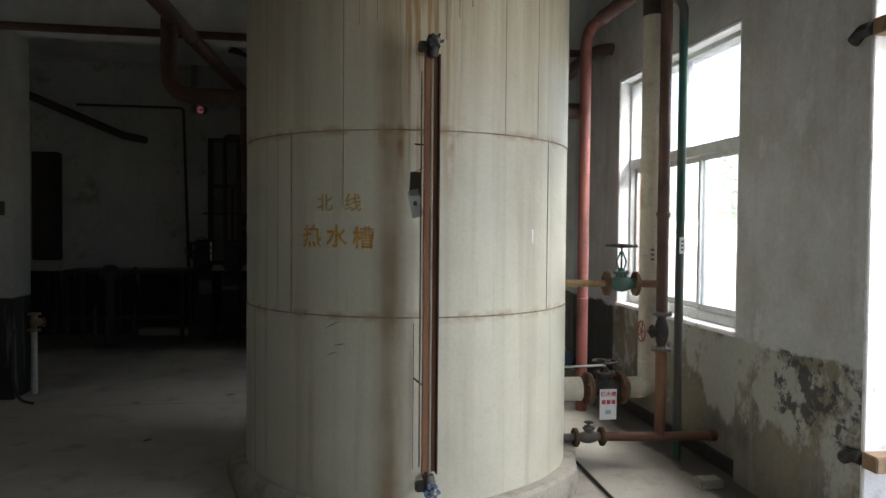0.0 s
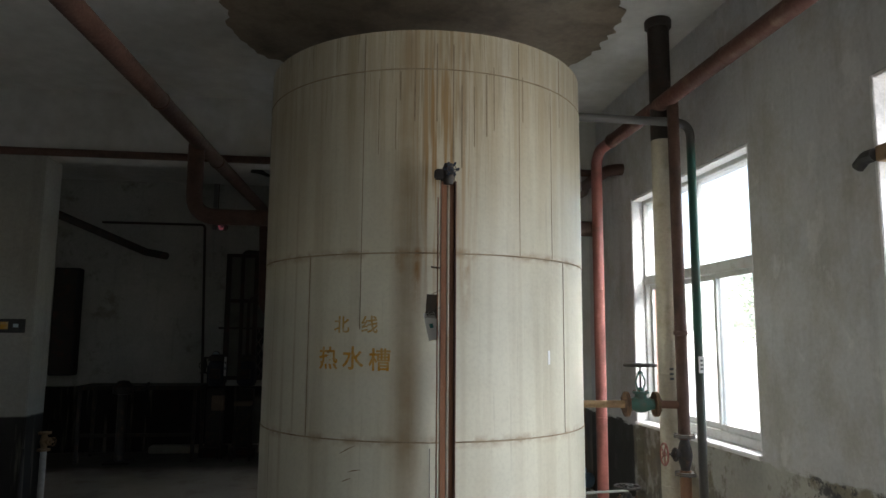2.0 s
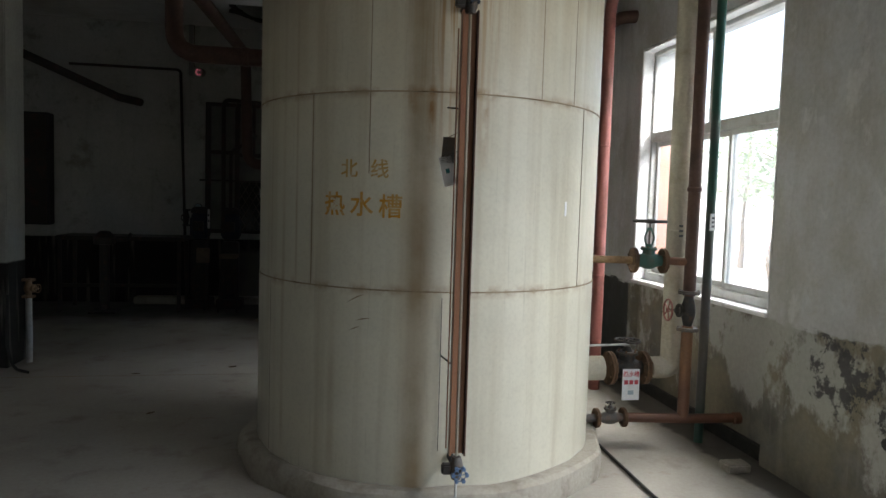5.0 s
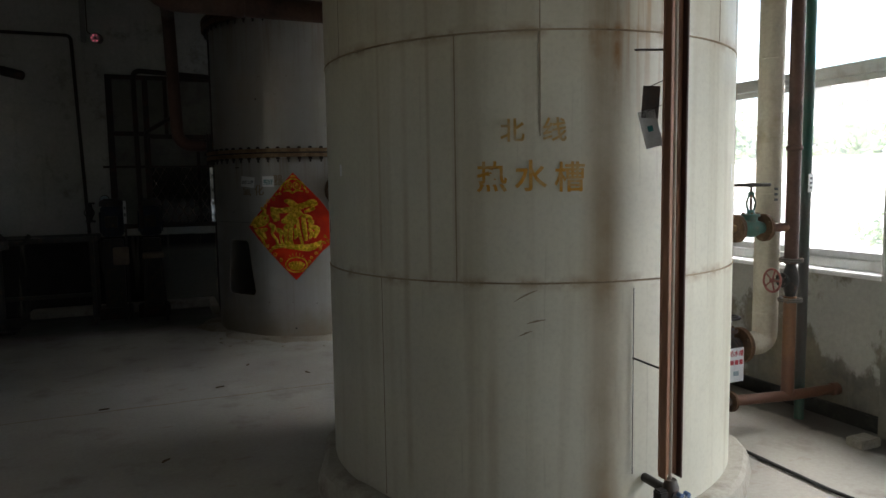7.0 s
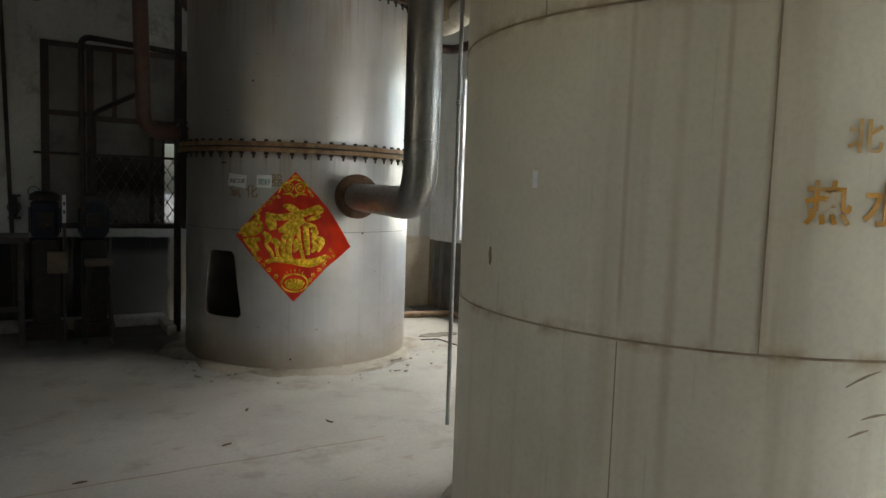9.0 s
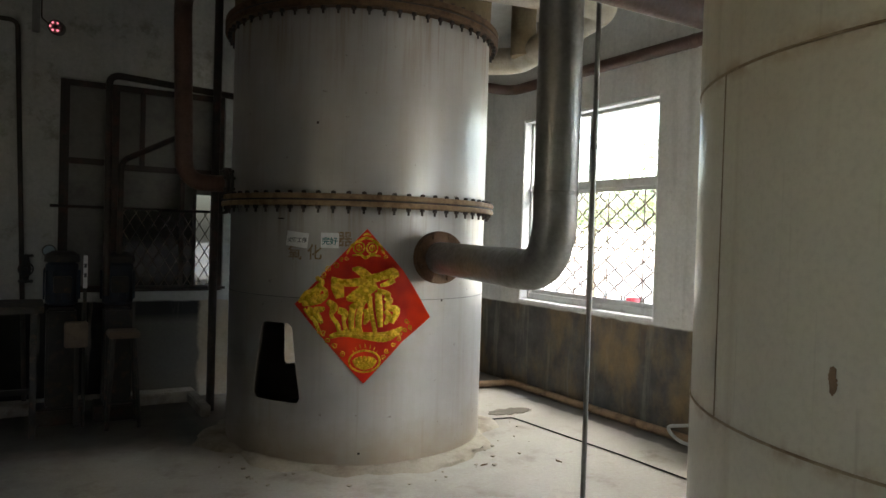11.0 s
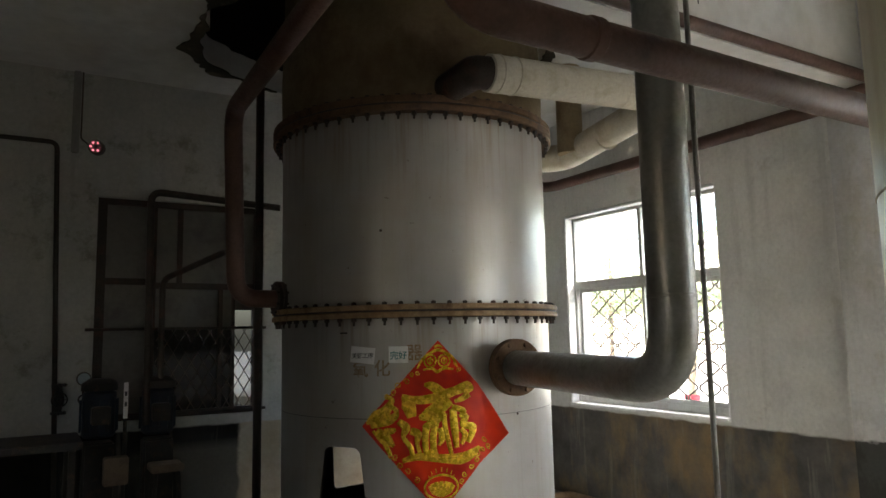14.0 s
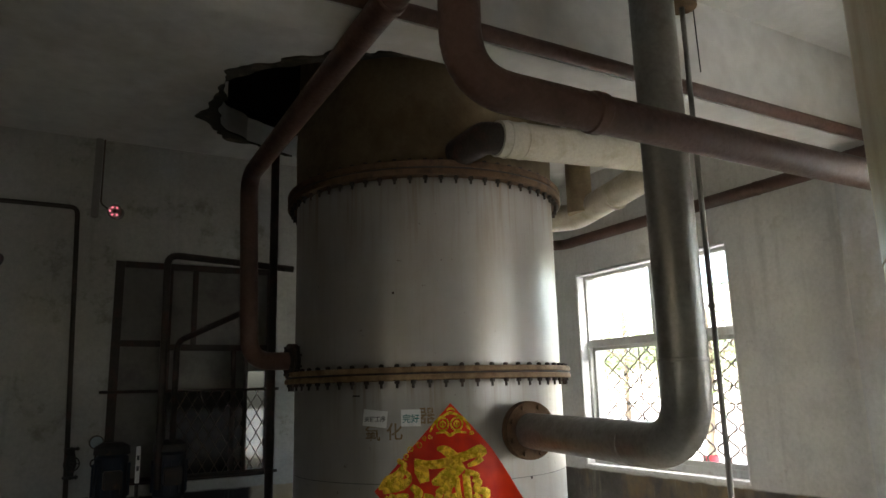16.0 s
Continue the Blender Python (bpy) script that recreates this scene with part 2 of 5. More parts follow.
    col = m.mix(m.ramp(fine, 0.45, 0.8, 0.0, 0.18), col, (0.25, 0.23, 0.18))
    m.colour(col).rough(m.ramp(m.noise(4.0), 0.3, 0.7, 0.32, 0.55)).bump(m.noise(2.4, shift=6.0), 0.25, 0.02)
    return m.m


def silver_paint():
    m = Mat("aluminium_paint", 0.4, 0.45)
    z = m.axis("Z")
    run = m.noise(4.0, (3, 3, 0.15), shift=2.0)
    col = m.mix(m.ramp(m.noise(1.8), 0.35, 0.7), (0.52, 0.51, 0.49), (0.43, 0.42, 0.4))
    col = m.mix(m.ramp(run, 0.5, 0.75, 0.0, 0.4), col, (0.4, 0.36, 0.3))
    low = m.math("ADD", z, m.math("MULTIPLY", m.math("SUBTRACT", m.noise(5.0), 0.5), 0.35))
    col = m.mix(m.ramp(low, 0.05, 0.3, 0.75, 0.0), col, (0.36, 0.29, 0.2))
    col = m.mix(m.ramp(m.noise(22.0), 0.68, 0.72, 0.0, 0.6), col, (0.16, 0.12, 0.09))
    thin = m.noise(16.0, (2.5, 2.5, 0.08), shift=11.0)
    col = m.mix(m.ramp(thin, 0.58, 0.72, 0.0, 0.2), col, (0.33, 0.25, 0.17))
    col = m.mix(m.ramp(m.noise(2.6, (1.5, 1.5, 0.5), shift=19.0), 0.52, 0.7, 0.0, 0.35), col, (0.42, 0.35, 0.27))
    weep = m.math("MULTIPLY", m.ramp(z, 2.3, 2.87, 0.0, 1.0), m.ramp(m.noise(9.0, (2.2, 2.2, 0.12), shift=31.0), 0.5, 0.66, 0.0, 0.6))
    col = m.mix(weep, col, (0.3, 0.18, 0.09))
    weep = m.math("MULTIPLY", m.math("MULTIPLY", m.ramp(z, 1.3, 1.63, 0.0, 1.0), m.ramp(z, 1.66, 1.7, 1.0, 0.0)), m.ramp(m.noise(8.0, (2.2, 2.2, 0.12), shift=47.0), 0.52, 0.66, 0.0, 0.55))
    col = m.mix(weep, col, (0.26, 0.17, 0.1))
    m.colour(col).rough(m.ramp(m.noise(3.0, shift=5.0), 0.3, 0.7, 0.32, 0.5)).bump(m.noise(1.5, shift=1.0), 0.18, 0.03)
    return m.m


def pipe_two(name, a, b, scale):
    """A pipe painted twice, the first colour showing in stretches along it."""
    m = Mat(name, 0.5)
    fac = m.ramp(m.noise(scale, (0.3, 0.3, 1.0), 2), 0.45, 0.56)
    fine = m.noise(70.0, shift=3.0)
    col = m.mix(fac, a, b)
    m.colour(m.mix(m.ramp(fine, 0.4, 0.8, 0.0, 0.4), col, (0.08, 0.06, 0.05))).bump(fine, 0.2, 0.003)
    return m.m


def gold_foil():
    """Embossed foil: bright ridges and darker hollows."""
    m = Mat("gold_foil", 0.3, 0.3)
    emboss = m.noise(38.0, detail=3, shift=2.0)
    col = m.mix(m.ramp(emboss, 0.36, 0.6), (0.62, 0.33, 0.014), (0.98, 0.66, 0.05))
    m.colour(col).rough(m.ramp(m.noise(24.0, shift=6.0), 0.3, 0.7, 0.2, 0.36)).bump(emboss, 0.4, 0.012)
    return m.m


def red_foil():
    """Glossy red paper with soft folds and darker, less faded parts."""
    m = Mat("red_foil_paper", 0.3, 0.15)
    m.colour(m.mix(m.ramp(m.noise(4.5, detail=2), 0.4, 0.65), (0.88, 0.045, 0.006), (0.6, 0.015, 0.008)))
    m.bump(m.noise(9.0, detail=2, shift=4.0), 0.35, 0.01)
    return m.m


def glass_mat(name="window_glass", tint=(0.93, 0.97, 0.95)):
    m = Mat(name, 0.03)
    m.b.inputs["Transmission Weight"].default_value = 1.0
    m.b.inputs["IOR"].default_value = 1.05
    m.colour(tint)
    return m.m


def dusty_glass():
    """Clear panes under pale dust that scatters daylight, added to haze the view."""
    m = Mat("film_dusted_glass", 0.03)
    m.b.inputs["Transmission Weight"].default_value = 1.0
    m.b.inputs["IOR"].default_value = 1.05
    m.colour((0.95, 0.98, 0.98))
    dust = m.nt.nodes.new("ShaderNodeBsdfTranslucent")
    dust.inputs["Color"].default_value = (0.8, 0.84, 0.86, 1)
    blend = m.nt.nodes.new("ShaderNodeMixShader")
    m.put(blend.inputs[0], m.ramp(m.noise(5.0, detail=6), 0.3, 0.7, 0.05, 0.12))
    m.nt.links.new(m.b.outputs[0], blend.inputs[1])
    m.nt.links.new(dust.outputs[0], blend.inputs[2])
    m.nt.links.new(blend.outputs[0], m.nt.nodes["Material Output"].inputs["Surface"])
    return m.m


def leaf_mat(name, a, b):
    m = Mat(name, 0.6)
    info = m.nt.nodes.new("ShaderNodeNewGeometry")
    m.colour(m.mix(info.outputs["Random Per Island"], a, b))
    return m.m


FLOOR = floor_mat()
WALL_E = wall_paint("peeling_east_wall", (0.22, 0.21, 0.185), 0.84, (0.6, 0.61, 0.63), peel=0.85, tar=5.5)
WALL_E2 = wall_paint("stained_east_wall", (0.13, 0.125, 0.115), 0.815, (0.7, 0.7, 0.68), brown=0.75)
WALL_N = wall_paint("whitewashed_wall", (0.022, 0.021, 0.02), 0.85, (0.5, 0.5, 0.47), bare=-0.62)
# greyer copy of the north wall's whitewash for the pillar
WALL_PILLAR = wall_paint("grey_pillar_paint", (0.022, 0.021, 0.02), 0.85, (0.34, 0.34, 0.31))
# darkened copy that lowers the light bounced off the unseen walls
WALL_DIM = wall_paint("darkened_grey_wall", (0.03, 0.03, 0.03), 0.85, (0.3, 0.3, 0.28))
CEIL = painted("ceiling_paint", (0.62, 0.62, 0.6), (0.47, 0.45, 0.4), 0.9, 0.9, 0.4)
PATCH = painted("bare_cement", (0.3, 0.25, 0.19), (0.14, 0.11, 0.09), 0.95, 2.5, 0.6, bump=0.7)
CONCRETE = painted("rough_concrete", (0.4, 0.37, 0.31), (0.2, 0.17, 0.13), 0.9, 6.0, 0.5, bump=0.7)
SOOTPLASTER = painted("soot_streaked_plaster", (0.05, 0.043, 0.032), (0.2, 0.17, 0.12), 0.95, 3.0, 0.4, bump=0.8)
TANK1 = tank_paint()
GIRTHSEAM = painted("rust_spotted_seam", (0.36, 0.29, 0.19), (0.17, 0.1, 0.05), 0.75, 7, 0.6)
FAINTSEAM = painted("faint_brown_seam", (0.3, 0.24, 0.16), (0.2, 0.14, 0.09), 0.7, 12)
SILVER = silver_paint()
GREYPIPE = painted("grey_painted_steel", (0.26, 0.26, 0.25), (0.18, 0.17, 0.15), 0.38, 5, 0.4, 0.6)
RUST = painted("rusty_steel", (0.3, 0.2, 0.12), (0.12, 0.07, 0.045), 0.75, 14, 0.6, 0.2)
RUSTCREAM = painted("rust_streaked_flange", (0.36, 0.24, 0.13), (0.13, 0.06, 0.03), 0.7, 13, 0.75, 0.1)
DARKRUST = painted("dark_rusted_flange", (0.15, 0.085, 0.045), (0.05, 0.028, 0.02), 0.75, 12, 0.6, 0.15)
MUD = painted("dried_mud_cement", (0.38, 0.34, 0.27), (0.2, 0.165, 0.12), 0.95, 5, 0.6, bump=0.9)
REDPIPE = painted("red_oxide_paint", (0.28, 0.095, 0.08), (0.16, 0.06, 0.045), 0.5, 6, 0.5)
BROWNPIPE = painted("brown_oxide_paint", (0.1, 0.05, 0.036), (0.05, 0.026, 0.02), 0.55, 6, 0.5)
BROWNRUST = painted("flaking_brown_paint", (0.12, 0.05, 0.038), (0.2, 0.12, 0.08), 0.65, 7, 0.4, bump=0.5)
DARKPIPE = painted("blackened_steel", (0.045, 0.035, 0.03), (0.09, 0.04, 0.03), 0.6, 8, 0.5)
GREENPIPE = pipe_two("green_and_grey_pipe", (0.015, 0.1, 0.075), (0.1, 0.1, 0.095), 1.3)
RUSTRED = pipe_two("rust_red_pipe", (0.21, 0.1, 0.05), (0.17, 0.075, 0.045), 2.0)
BEIGE = painted("beige_insulation_wrap", (0.54, 0.5, 0.41), (0.4, 0.34, 0.24), 0.85, 6, 0.45, bump=0.5)
BROWNWRAP = painted("brown_insulation_cloth", (0.2, 0.145, 0.085), (0.12, 0.08, 0.045), 0.95, 3.5, 0.5, bump=0.6)
DIRTYWRAP = painted("dirty_tan_wrap", (0.36, 0.28, 0.18), (0.22, 0.15, 0.09), 0.9, 5, 0.5, bump=0.5)
GREENVALVE = painted("green_valve_paint", (0.05, 0.14, 0.11), (0.12, 0.12, 0.09), 0.5, 18, 0.5)
BLACKIRON = painted("black_cast_iron", (0.035, 0.032, 0.03), (0.1, 0.06, 0.04), 0.6, 16, 0.4)
GREYIRON = painted("grey_cast_iron", (0.12, 0.11, 0.1), (0.2, 0.13, 0.09), 0.6, 16, 0.5)
COPPER = painted("brown_painted_channel", (0.34, 0.17, 0.1), (0.2, 0.09, 0.06), 0.4, 5, 0.4, 0.15, (1, 1, 0.2))
DARKBROWN = painted("dark_brown_edge", (0.07, 0.03, 0.022), (0.04, 0.02, 0.018), 0.5, 8)
PUMPBLUE = painted("faded_blue_machine_paint", (0.12, 0.22, 0.32), (0.12, 0.14, 0.15), 0.6, 14, 0.6)
BLUE = painted("blue_handwheel_paint", (0.1, 0.18, 0.32), (0.08, 0.11, 0.17), 0.4, 20, 0.3)
# blue darkened to put the pump bay's shade into the paint
DARKBLUE = painted("darkened_blue_paint", (0.012, 0.025, 0.045), (0.02, 0.022, 0.026), 0.6, 12, 0.6)
FRAME = painted("grey_window_frame", (0.56, 0.57, 0.55), (0.42, 0.41, 0.38), 0.4, 12, 0.4)
REVEAL = painted("white_reveal_plaster", (0.8, 0.8, 0.8), (0.5, 0.5, 0.5), 0.85, 10, 0.35, bump=0.6)
GLASS = glass_mat()
DUSTGLASS = dusty_glass()
# dark tints in the north panes hold down the daylight behind them
DIMGLASS = glass_mat("dim_window_glass", (0.045, 0.05, 0.053))
DARKGLASS = glass_mat("dark_window_glass", (0.0009, 0.00095, 0.0009))
WIRE = painted("rusty_lattice_wire", (0.09, 0.07, 0.06), (0.16, 0.09, 0.05), 0.6, 30)
YELLOW = painted("faded_yellow_stencil", (0.56, 0.27, 0.02), (0.56, 0.46, 0.27), 0.6, 26, 0.75)
FADEDYELLOW = painted("nearly_worn_stencil", (0.5, 0.3, 0.07), (0.56, 0.48, 0.33), 0.6, 26, 0.8)
BROWNINK = painted("brown_brush_paint", (0.3, 0.2, 0.11), (0.45, 0.42, 0.38), 0.6, 60, 0.5)
WHITE = painted("white_card", (0.88, 0.89, 0.89), (0.76, 0.76, 0.75), 0.45, 20, 0.3)
GREENINK = painted("green_print", (0.03, 0.24, 0.24), (0.06, 0.28, 0.27), 0.5, 40)
REDINK = painted("red_print", (0.6, 0.06, 0.08), (0.5, 0.1, 0.12), 0.5, 40)
DARKINK = painted("dark_print", (0.1, 0.11, 0.12), (0.16, 0.17, 0.18), 0.5, 40)
POSTER = red_foil()
GOLD = gold_foil()
BLACKPAINT = painted("black_stencil_box", (0.02, 0.02, 0.02), (0.05, 0.05, 0.04), 0.5, 20)
WOOD = painted("grey_board", (0.2, 0.15, 0.11), (0.12, 0.09, 0.07), 0.8, 9, 0.5)
DIRTYPANE = painted("grimy_painted_pane", (0.16, 0.155, 0.14), (0.08, 0.075, 0.07), 0.45, 3, 0.5)
GROUND = painted("pale_yard_concrete", (0.5, 0.49, 0.45), (0.38, 0.37, 0.33), 0.9, 0.8, 0.5)
SALMON = painted("salmon_facade_paint", (0.65, 0.27, 0.16), (0.55, 0.25, 0.17), 0.85, 2, 0.4)
YARDWALL = painted("pale_yard_wall", (0.75, 0.75, 0.72), (0.66, 0.66, 0.62), 0.9, 2, 0.4)
BLUEROOF = painted("faded_blue_sheet_roof", (0.2, 0.42, 0.6), (0.3, 0.48, 0.6), 0.6, 1.5, 0.4)
BARK = painted("grey_bark", (0.14, 0.11, 0.08), (0.08, 0.06, 0.05), 0.9, 12, 0.5)
LEAF = leaf_mat("tree_leaves", (0.09, 0.13, 0.05), (0.14, 0.2, 0.08))
DRYLEAF = painted("dry_leaf", (0.12, 0.07, 0.03), (0.07, 0.04, 0.02), 0.8, 30)
RUBBER = painted("black_rubber", (0.02, 0.02, 0.02), (0.035, 0.035, 0.035), 0.6, 20)
HOSE = painted("pale_hose", (0.5, 0.52, 0.5), (0.35, 0.35, 0.33), 0.5, 20)
LED = Mat("infrared_led", 0.4)
LED.colour((0.5, 0.12, 0.16))
LED.b.inputs["Emission Color"].default_value = (1.0, 0.25, 0.35, 1)
LED.b.inputs["Emission Strength"].default_value = 0.12
LED = LED.m
DIAL = painted("gauge_dial", (0.4, 0.5, 0.55), (0.3, 0.4, 0.45), 0.2, 30)
# near-black colour puts darkness into the unlit interiors
DARKINSIDE = painted("near_black_paint", (0.05, 0.045, 0.04), (0.03, 0.028, 0.025), 0.95, 4)

# ---- mesh helpers ----
origin = {}


def thing(name, at, label="", category="", group="", kind=""):
    """An Empty at a thing's base, under which its parts go."""
    ob = new(name)
    ob.location = at
    ob.empty_display_size = 0.05
    origin[ob] = Vector(at)
    return tagged(ob, label, category, group, kind)


def smooth_by_angle(bm, degrees=35):
    for f in bm.faces:
        f.smooth = True
    for e in bm.edges:
        if len(e.link_faces) == 2 and e.calc_face_angle(0) > radians(degrees):
            e.smooth = False


def link_mesh(name, bm, material):
    bmesh.ops.recalc_face_normals(bm, faces=bm.faces)
    smooth_by_angle(bm)
    me = bpy.data.meshes.new(name)
    bm.to_mesh(me)
    bm.free()
    me.materials.append(material)
    return me


def part(name, bm, material, parent, label=""):
    """Links a bmesh, given in world metres, as one mesh object under a thing or a part."""
    bmesh.ops.translate(bm, vec=-origin[parent], verts=bm.verts)
    ob = new(name, link_mesh(name, bm, material))
    ob.parent = parent
    origin[ob] = origin[parent].copy()
    if label:
        ob["label"] = label
    return ob


def solid(name, bm, material, label="", category="", kind="", group=""):
    """Links a bmesh as a top-level thing of one mesh."""
    ob = new(name, link_mesh(name, bm, material))
    origin[ob] = Vector((0, 0, 0))
    return tagged(ob, label, category, group, kind)


def box(lo, hi, bevel=0.0, bm=None):
    bm = bm or bmesh.new()
    got = bmesh.ops.create_cube(bm, size=1)["verts"]
    lo, hi = Vector(lo), Vector(hi)
    for v in got:
        v.co = Vector(((lo + hi) / 2)[i] + v.co[i] * (hi - lo)[i] for i in range(3))
    if bevel:
        edges = list({e for v in got for e in v.link_edges})
        bmesh.ops.bevel(bm, geom=edges, offset=bevel, segments=2, affect="EDGES")
    return bm


def turn_to(p, q):
    d = Vector(q) - Vector(p)
    return Matrix.Translation(Vector(p)) @ d.to_track_quat("Z", "Y").to_matrix().to_4x4(), d.length


def lathe(profile, at=(0, 0, 0), seg=64, matrix=None, bm=None, close=False):
    """A body of revolution round z from (radius, height) pairs."""
    bm = bm or bmesh.new()
    m = matrix or Matrix.Translation(at)
    rings = []
    for r, z in profile:
        if r < 1e-6:
            rings.append([bm.verts.new(m @ Vector((0, 0, z)))])
        else:
            rings.append([bm.verts.new(m @ Vector((r * math.cos(2 * math.pi * i / seg), r * math.sin(2 * math.pi * i / seg), z))) for i in range(seg)])
    pairs = list(zip(rings, rings[1:])) + ([(rings[-1], rings[0])] if close else [])
    for a, b in pairs:
        for i in range(seg):
            j = (i + 1) % seg
            vs = [a[i % len(a)], a[j % len(a)], b[j % len(b)], b[i % len(b)]]
            vs = list(dict.fromkeys(vs))
            if len(vs) > 2:
                bm.faces.new(vs)
    return bm


def rod(p, q, r, seg=16, bm=None, r2=None, bevel=0.0):
    m, n = turn_to(p, q)
    r2 = r if r2 is None else r2
    if bevel:
        prof = [(0, 0), (r - bevel, 0), (r, bevel), (r2, n - bevel), (r2 - bevel, n), (0, n)]
    else:
        prof = [(0, 0), (r, 0), (r2, n), (0, n)]
    return lathe(prof, seg=seg, matrix=m, bm=bm)


def bent(points, radius):
    """Rounds the corners of a line of points."""
    pts = [Vector(p) for p in points]
    out = [pts[0]]
    for a, b, c in zip(pts, pts[1:], pts[2:]):
        u, v = (a - b).normalized(), (c - b).normalized()
        ang = u.angle(v)
        if ang > radians(175):
            out.append(b)
            continue
        cut = min(radius / math.tan(ang / 2), 0.48 * (a - b).length, 0.48 * (c - b).length)
        s, e = b + u * cut, b + v * cut
        for k in range(9):
            f = k / 8
            out.append(s.lerp(b, f).lerp(b.lerp(e, f), f))
    out.append(pts[-1])
    return out


def tube(points, r, bend=0.12, seg=18, bm=None, caps=True):
    """A round pipe along a line of points with rounded bends."""
    bm = bm or bmesh.new()
    pts = bent(points, bend)
    axis = (pts[1] - pts[0]).normalized()
    side = axis.orthogonal().normalized()
    rings = []
    for i, p in enumerate(pts):
        d = ((pts[min(i + 1, len(pts) - 1)] - pts[max(i - 1, 0)])).normalized()
        side = (side - d * side.dot(d)).normalized()
        up = d.cross(side)
        rings.append([bm.verts.new(p + r * (math.cos(t) * side + math.sin(t) * up)) for t in (2 * math.pi * k / seg for k in range(seg))])
    for a, b in zip(rings, rings[1:]):
        for i in range(seg):
            bm.faces.new((a[i], a[(i + 1) % seg], b[(i + 1) % seg], b[i]))
    if caps:
        bm.faces.new(rings[0][::-1])
        bm.faces.new(rings[-1])
    return bm


def cut(bm, cutter):
    """bm minus cutter, both closed."""
    obs = []
    for b in (bm, cutter):
        bmesh.ops.recalc_face_normals(b, faces=b.faces)
        me = bpy.data.meshes.new("raw")
        b.to_mesh(me)
        b.free()
        obs.append(new("raw", me))
    mod = obs[0].modifiers.new("cut", "BOOLEAN")
    mod.operation, mod.object, mod.solver = "DIFFERENCE", obs[1], "EXACT"
    mod.use_self = False
    got = bpy.data.meshes.new_from_object(obs[0].evaluated_get(bpy.context.evaluated_depsgraph_get()))
    out = bmesh.new()
    out.from_mesh(got)
    for o in obs:
        me = o.data
        bpy.data.objects.remove(o)
        bpy.data.meshes.remove(me)
    bpy.data.meshes.remove(got)
    return out


def prism(outline, z0, z1, bm=None):
    bm = bm or bmesh.new()
    lo = [bm.verts.new((x, y, z0)) for x, y in outline]
    hi = [bm.verts.new((x, y, z1)) for x, y in outline]
    bm.faces.new(lo[::-1])
    bm.faces.new(hi)
    for i in range(len(lo)):
        j = (i + 1) % len(lo)
        bm.faces.new((lo[i], lo[j], hi[j], hi[i]))
    return bm


def ragged(cx, cy, radii, n=120, jag=0.05, seed=1):
    """An uneven closed outline: radii are given at even angles and blended."""
    rng = random.Random(seed)
    out = []
    for i in range(n):
        f = i / n * len(radii)
        a, b, k = radii[int(f)], radii[(int(f) + 1) % len(radii)], f - int(f)
        r = a + (b - a) * (3 * k * k - 2 * k ** 3) + rng.uniform(-jag, jag)
        t = 2 * math.pi * i / n
        out.append((cx + r * math.cos(t), cy + r * math.sin(t)))
    return out


def text_bm(words, size, thick=0.001):
    """Built-in lettering as a bmesh in the xy plane, centred on its own box, fine enough to be bent."""
    cu = bpy.data.curves.new("words", "FONT")
    cu.body, cu.size, cu.extrude, cu.resolution_u = words, size, thick, 3
    cu.offset = 0.014 * size
    ob = new("words", cu)
    me = bpy.data.meshes.new_from_object(ob.evaluated_get(bpy.context.evaluated_depsgraph_get()))
    bm = bmesh.new()
    bm.from_mesh(me)
    bpy.data.objects.remove(ob)
    bpy.data.curves.remove(cu)
    bpy.data.meshes.remove(me)
    xs, ys = [v.co.x for v in bm.verts], [v.co.y for v in bm.verts]
    mid = Vector(((min(xs) + max(xs)) / 2, (min(ys) + max(ys)) / 2, 0))
    bmesh.ops.translate(bm, vec=-mid, verts=bm.verts)
    return bm


def wrap(bm, centre, radius, degrees, z):
    """Bends a flat bmesh (x across, y up, z out) onto an upright cylinder at an angle and height."""
    for v in bm.verts:
        a = radians(degrees) + v.co.x / radius
        r = radius + v.co.z
        v.co = Vector((centre[0] + r * math.cos(a), centre[1] + r * math.sin(a), z + v.co.y))
    return bm


def plate(w, h, d, nx=8, ny=2, bm=None):
    """A flat slab that can be bent, centred on the origin, its back on z = 0."""
    bm = bm or bmesh.new()
    grid = {}
    for k in (0, 1):
        for i in range(nx + 1):
            for j in range(ny + 1):
                grid[k, i, j] = bm.verts.new((w * (i / nx - 0.5), h * (j / ny - 0.5), d * k))
    for i in range(nx):
        for j in range(ny):
            bm.faces.new([grid[1, a, b] for a, b in ((i, j), (i + 1, j), (i + 1, j + 1), (i, j + 1))])
            bm.faces.new([grid[0, a, b] for a, b in ((i, j + 1), (i + 1, j + 1), (i + 1, j), (i, j))])
    for i in range(nx):
        for j in (0, ny):
            bm.faces.new((grid[0, i, j], grid[0, i + 1, j], grid[1, i + 1, j], grid[1, i, j]))
    for j in range(ny):
        for i in (0, nx):
            bm.faces.new((grid[0, i, j], grid[0, i, j + 1], grid[1, i, j + 1], grid[1, i, j]))
    return bm


def ring_bm(big, small, matrix, seg=28, tseg=10, bm=None):
    prof = [(big + small * math.cos(t), small * math.sin(t)) for t in (2 * math.pi * k / tseg for k in range(tseg))]
    return lathe(prof, seg=seg, matrix=matrix, bm=bm, close=True)


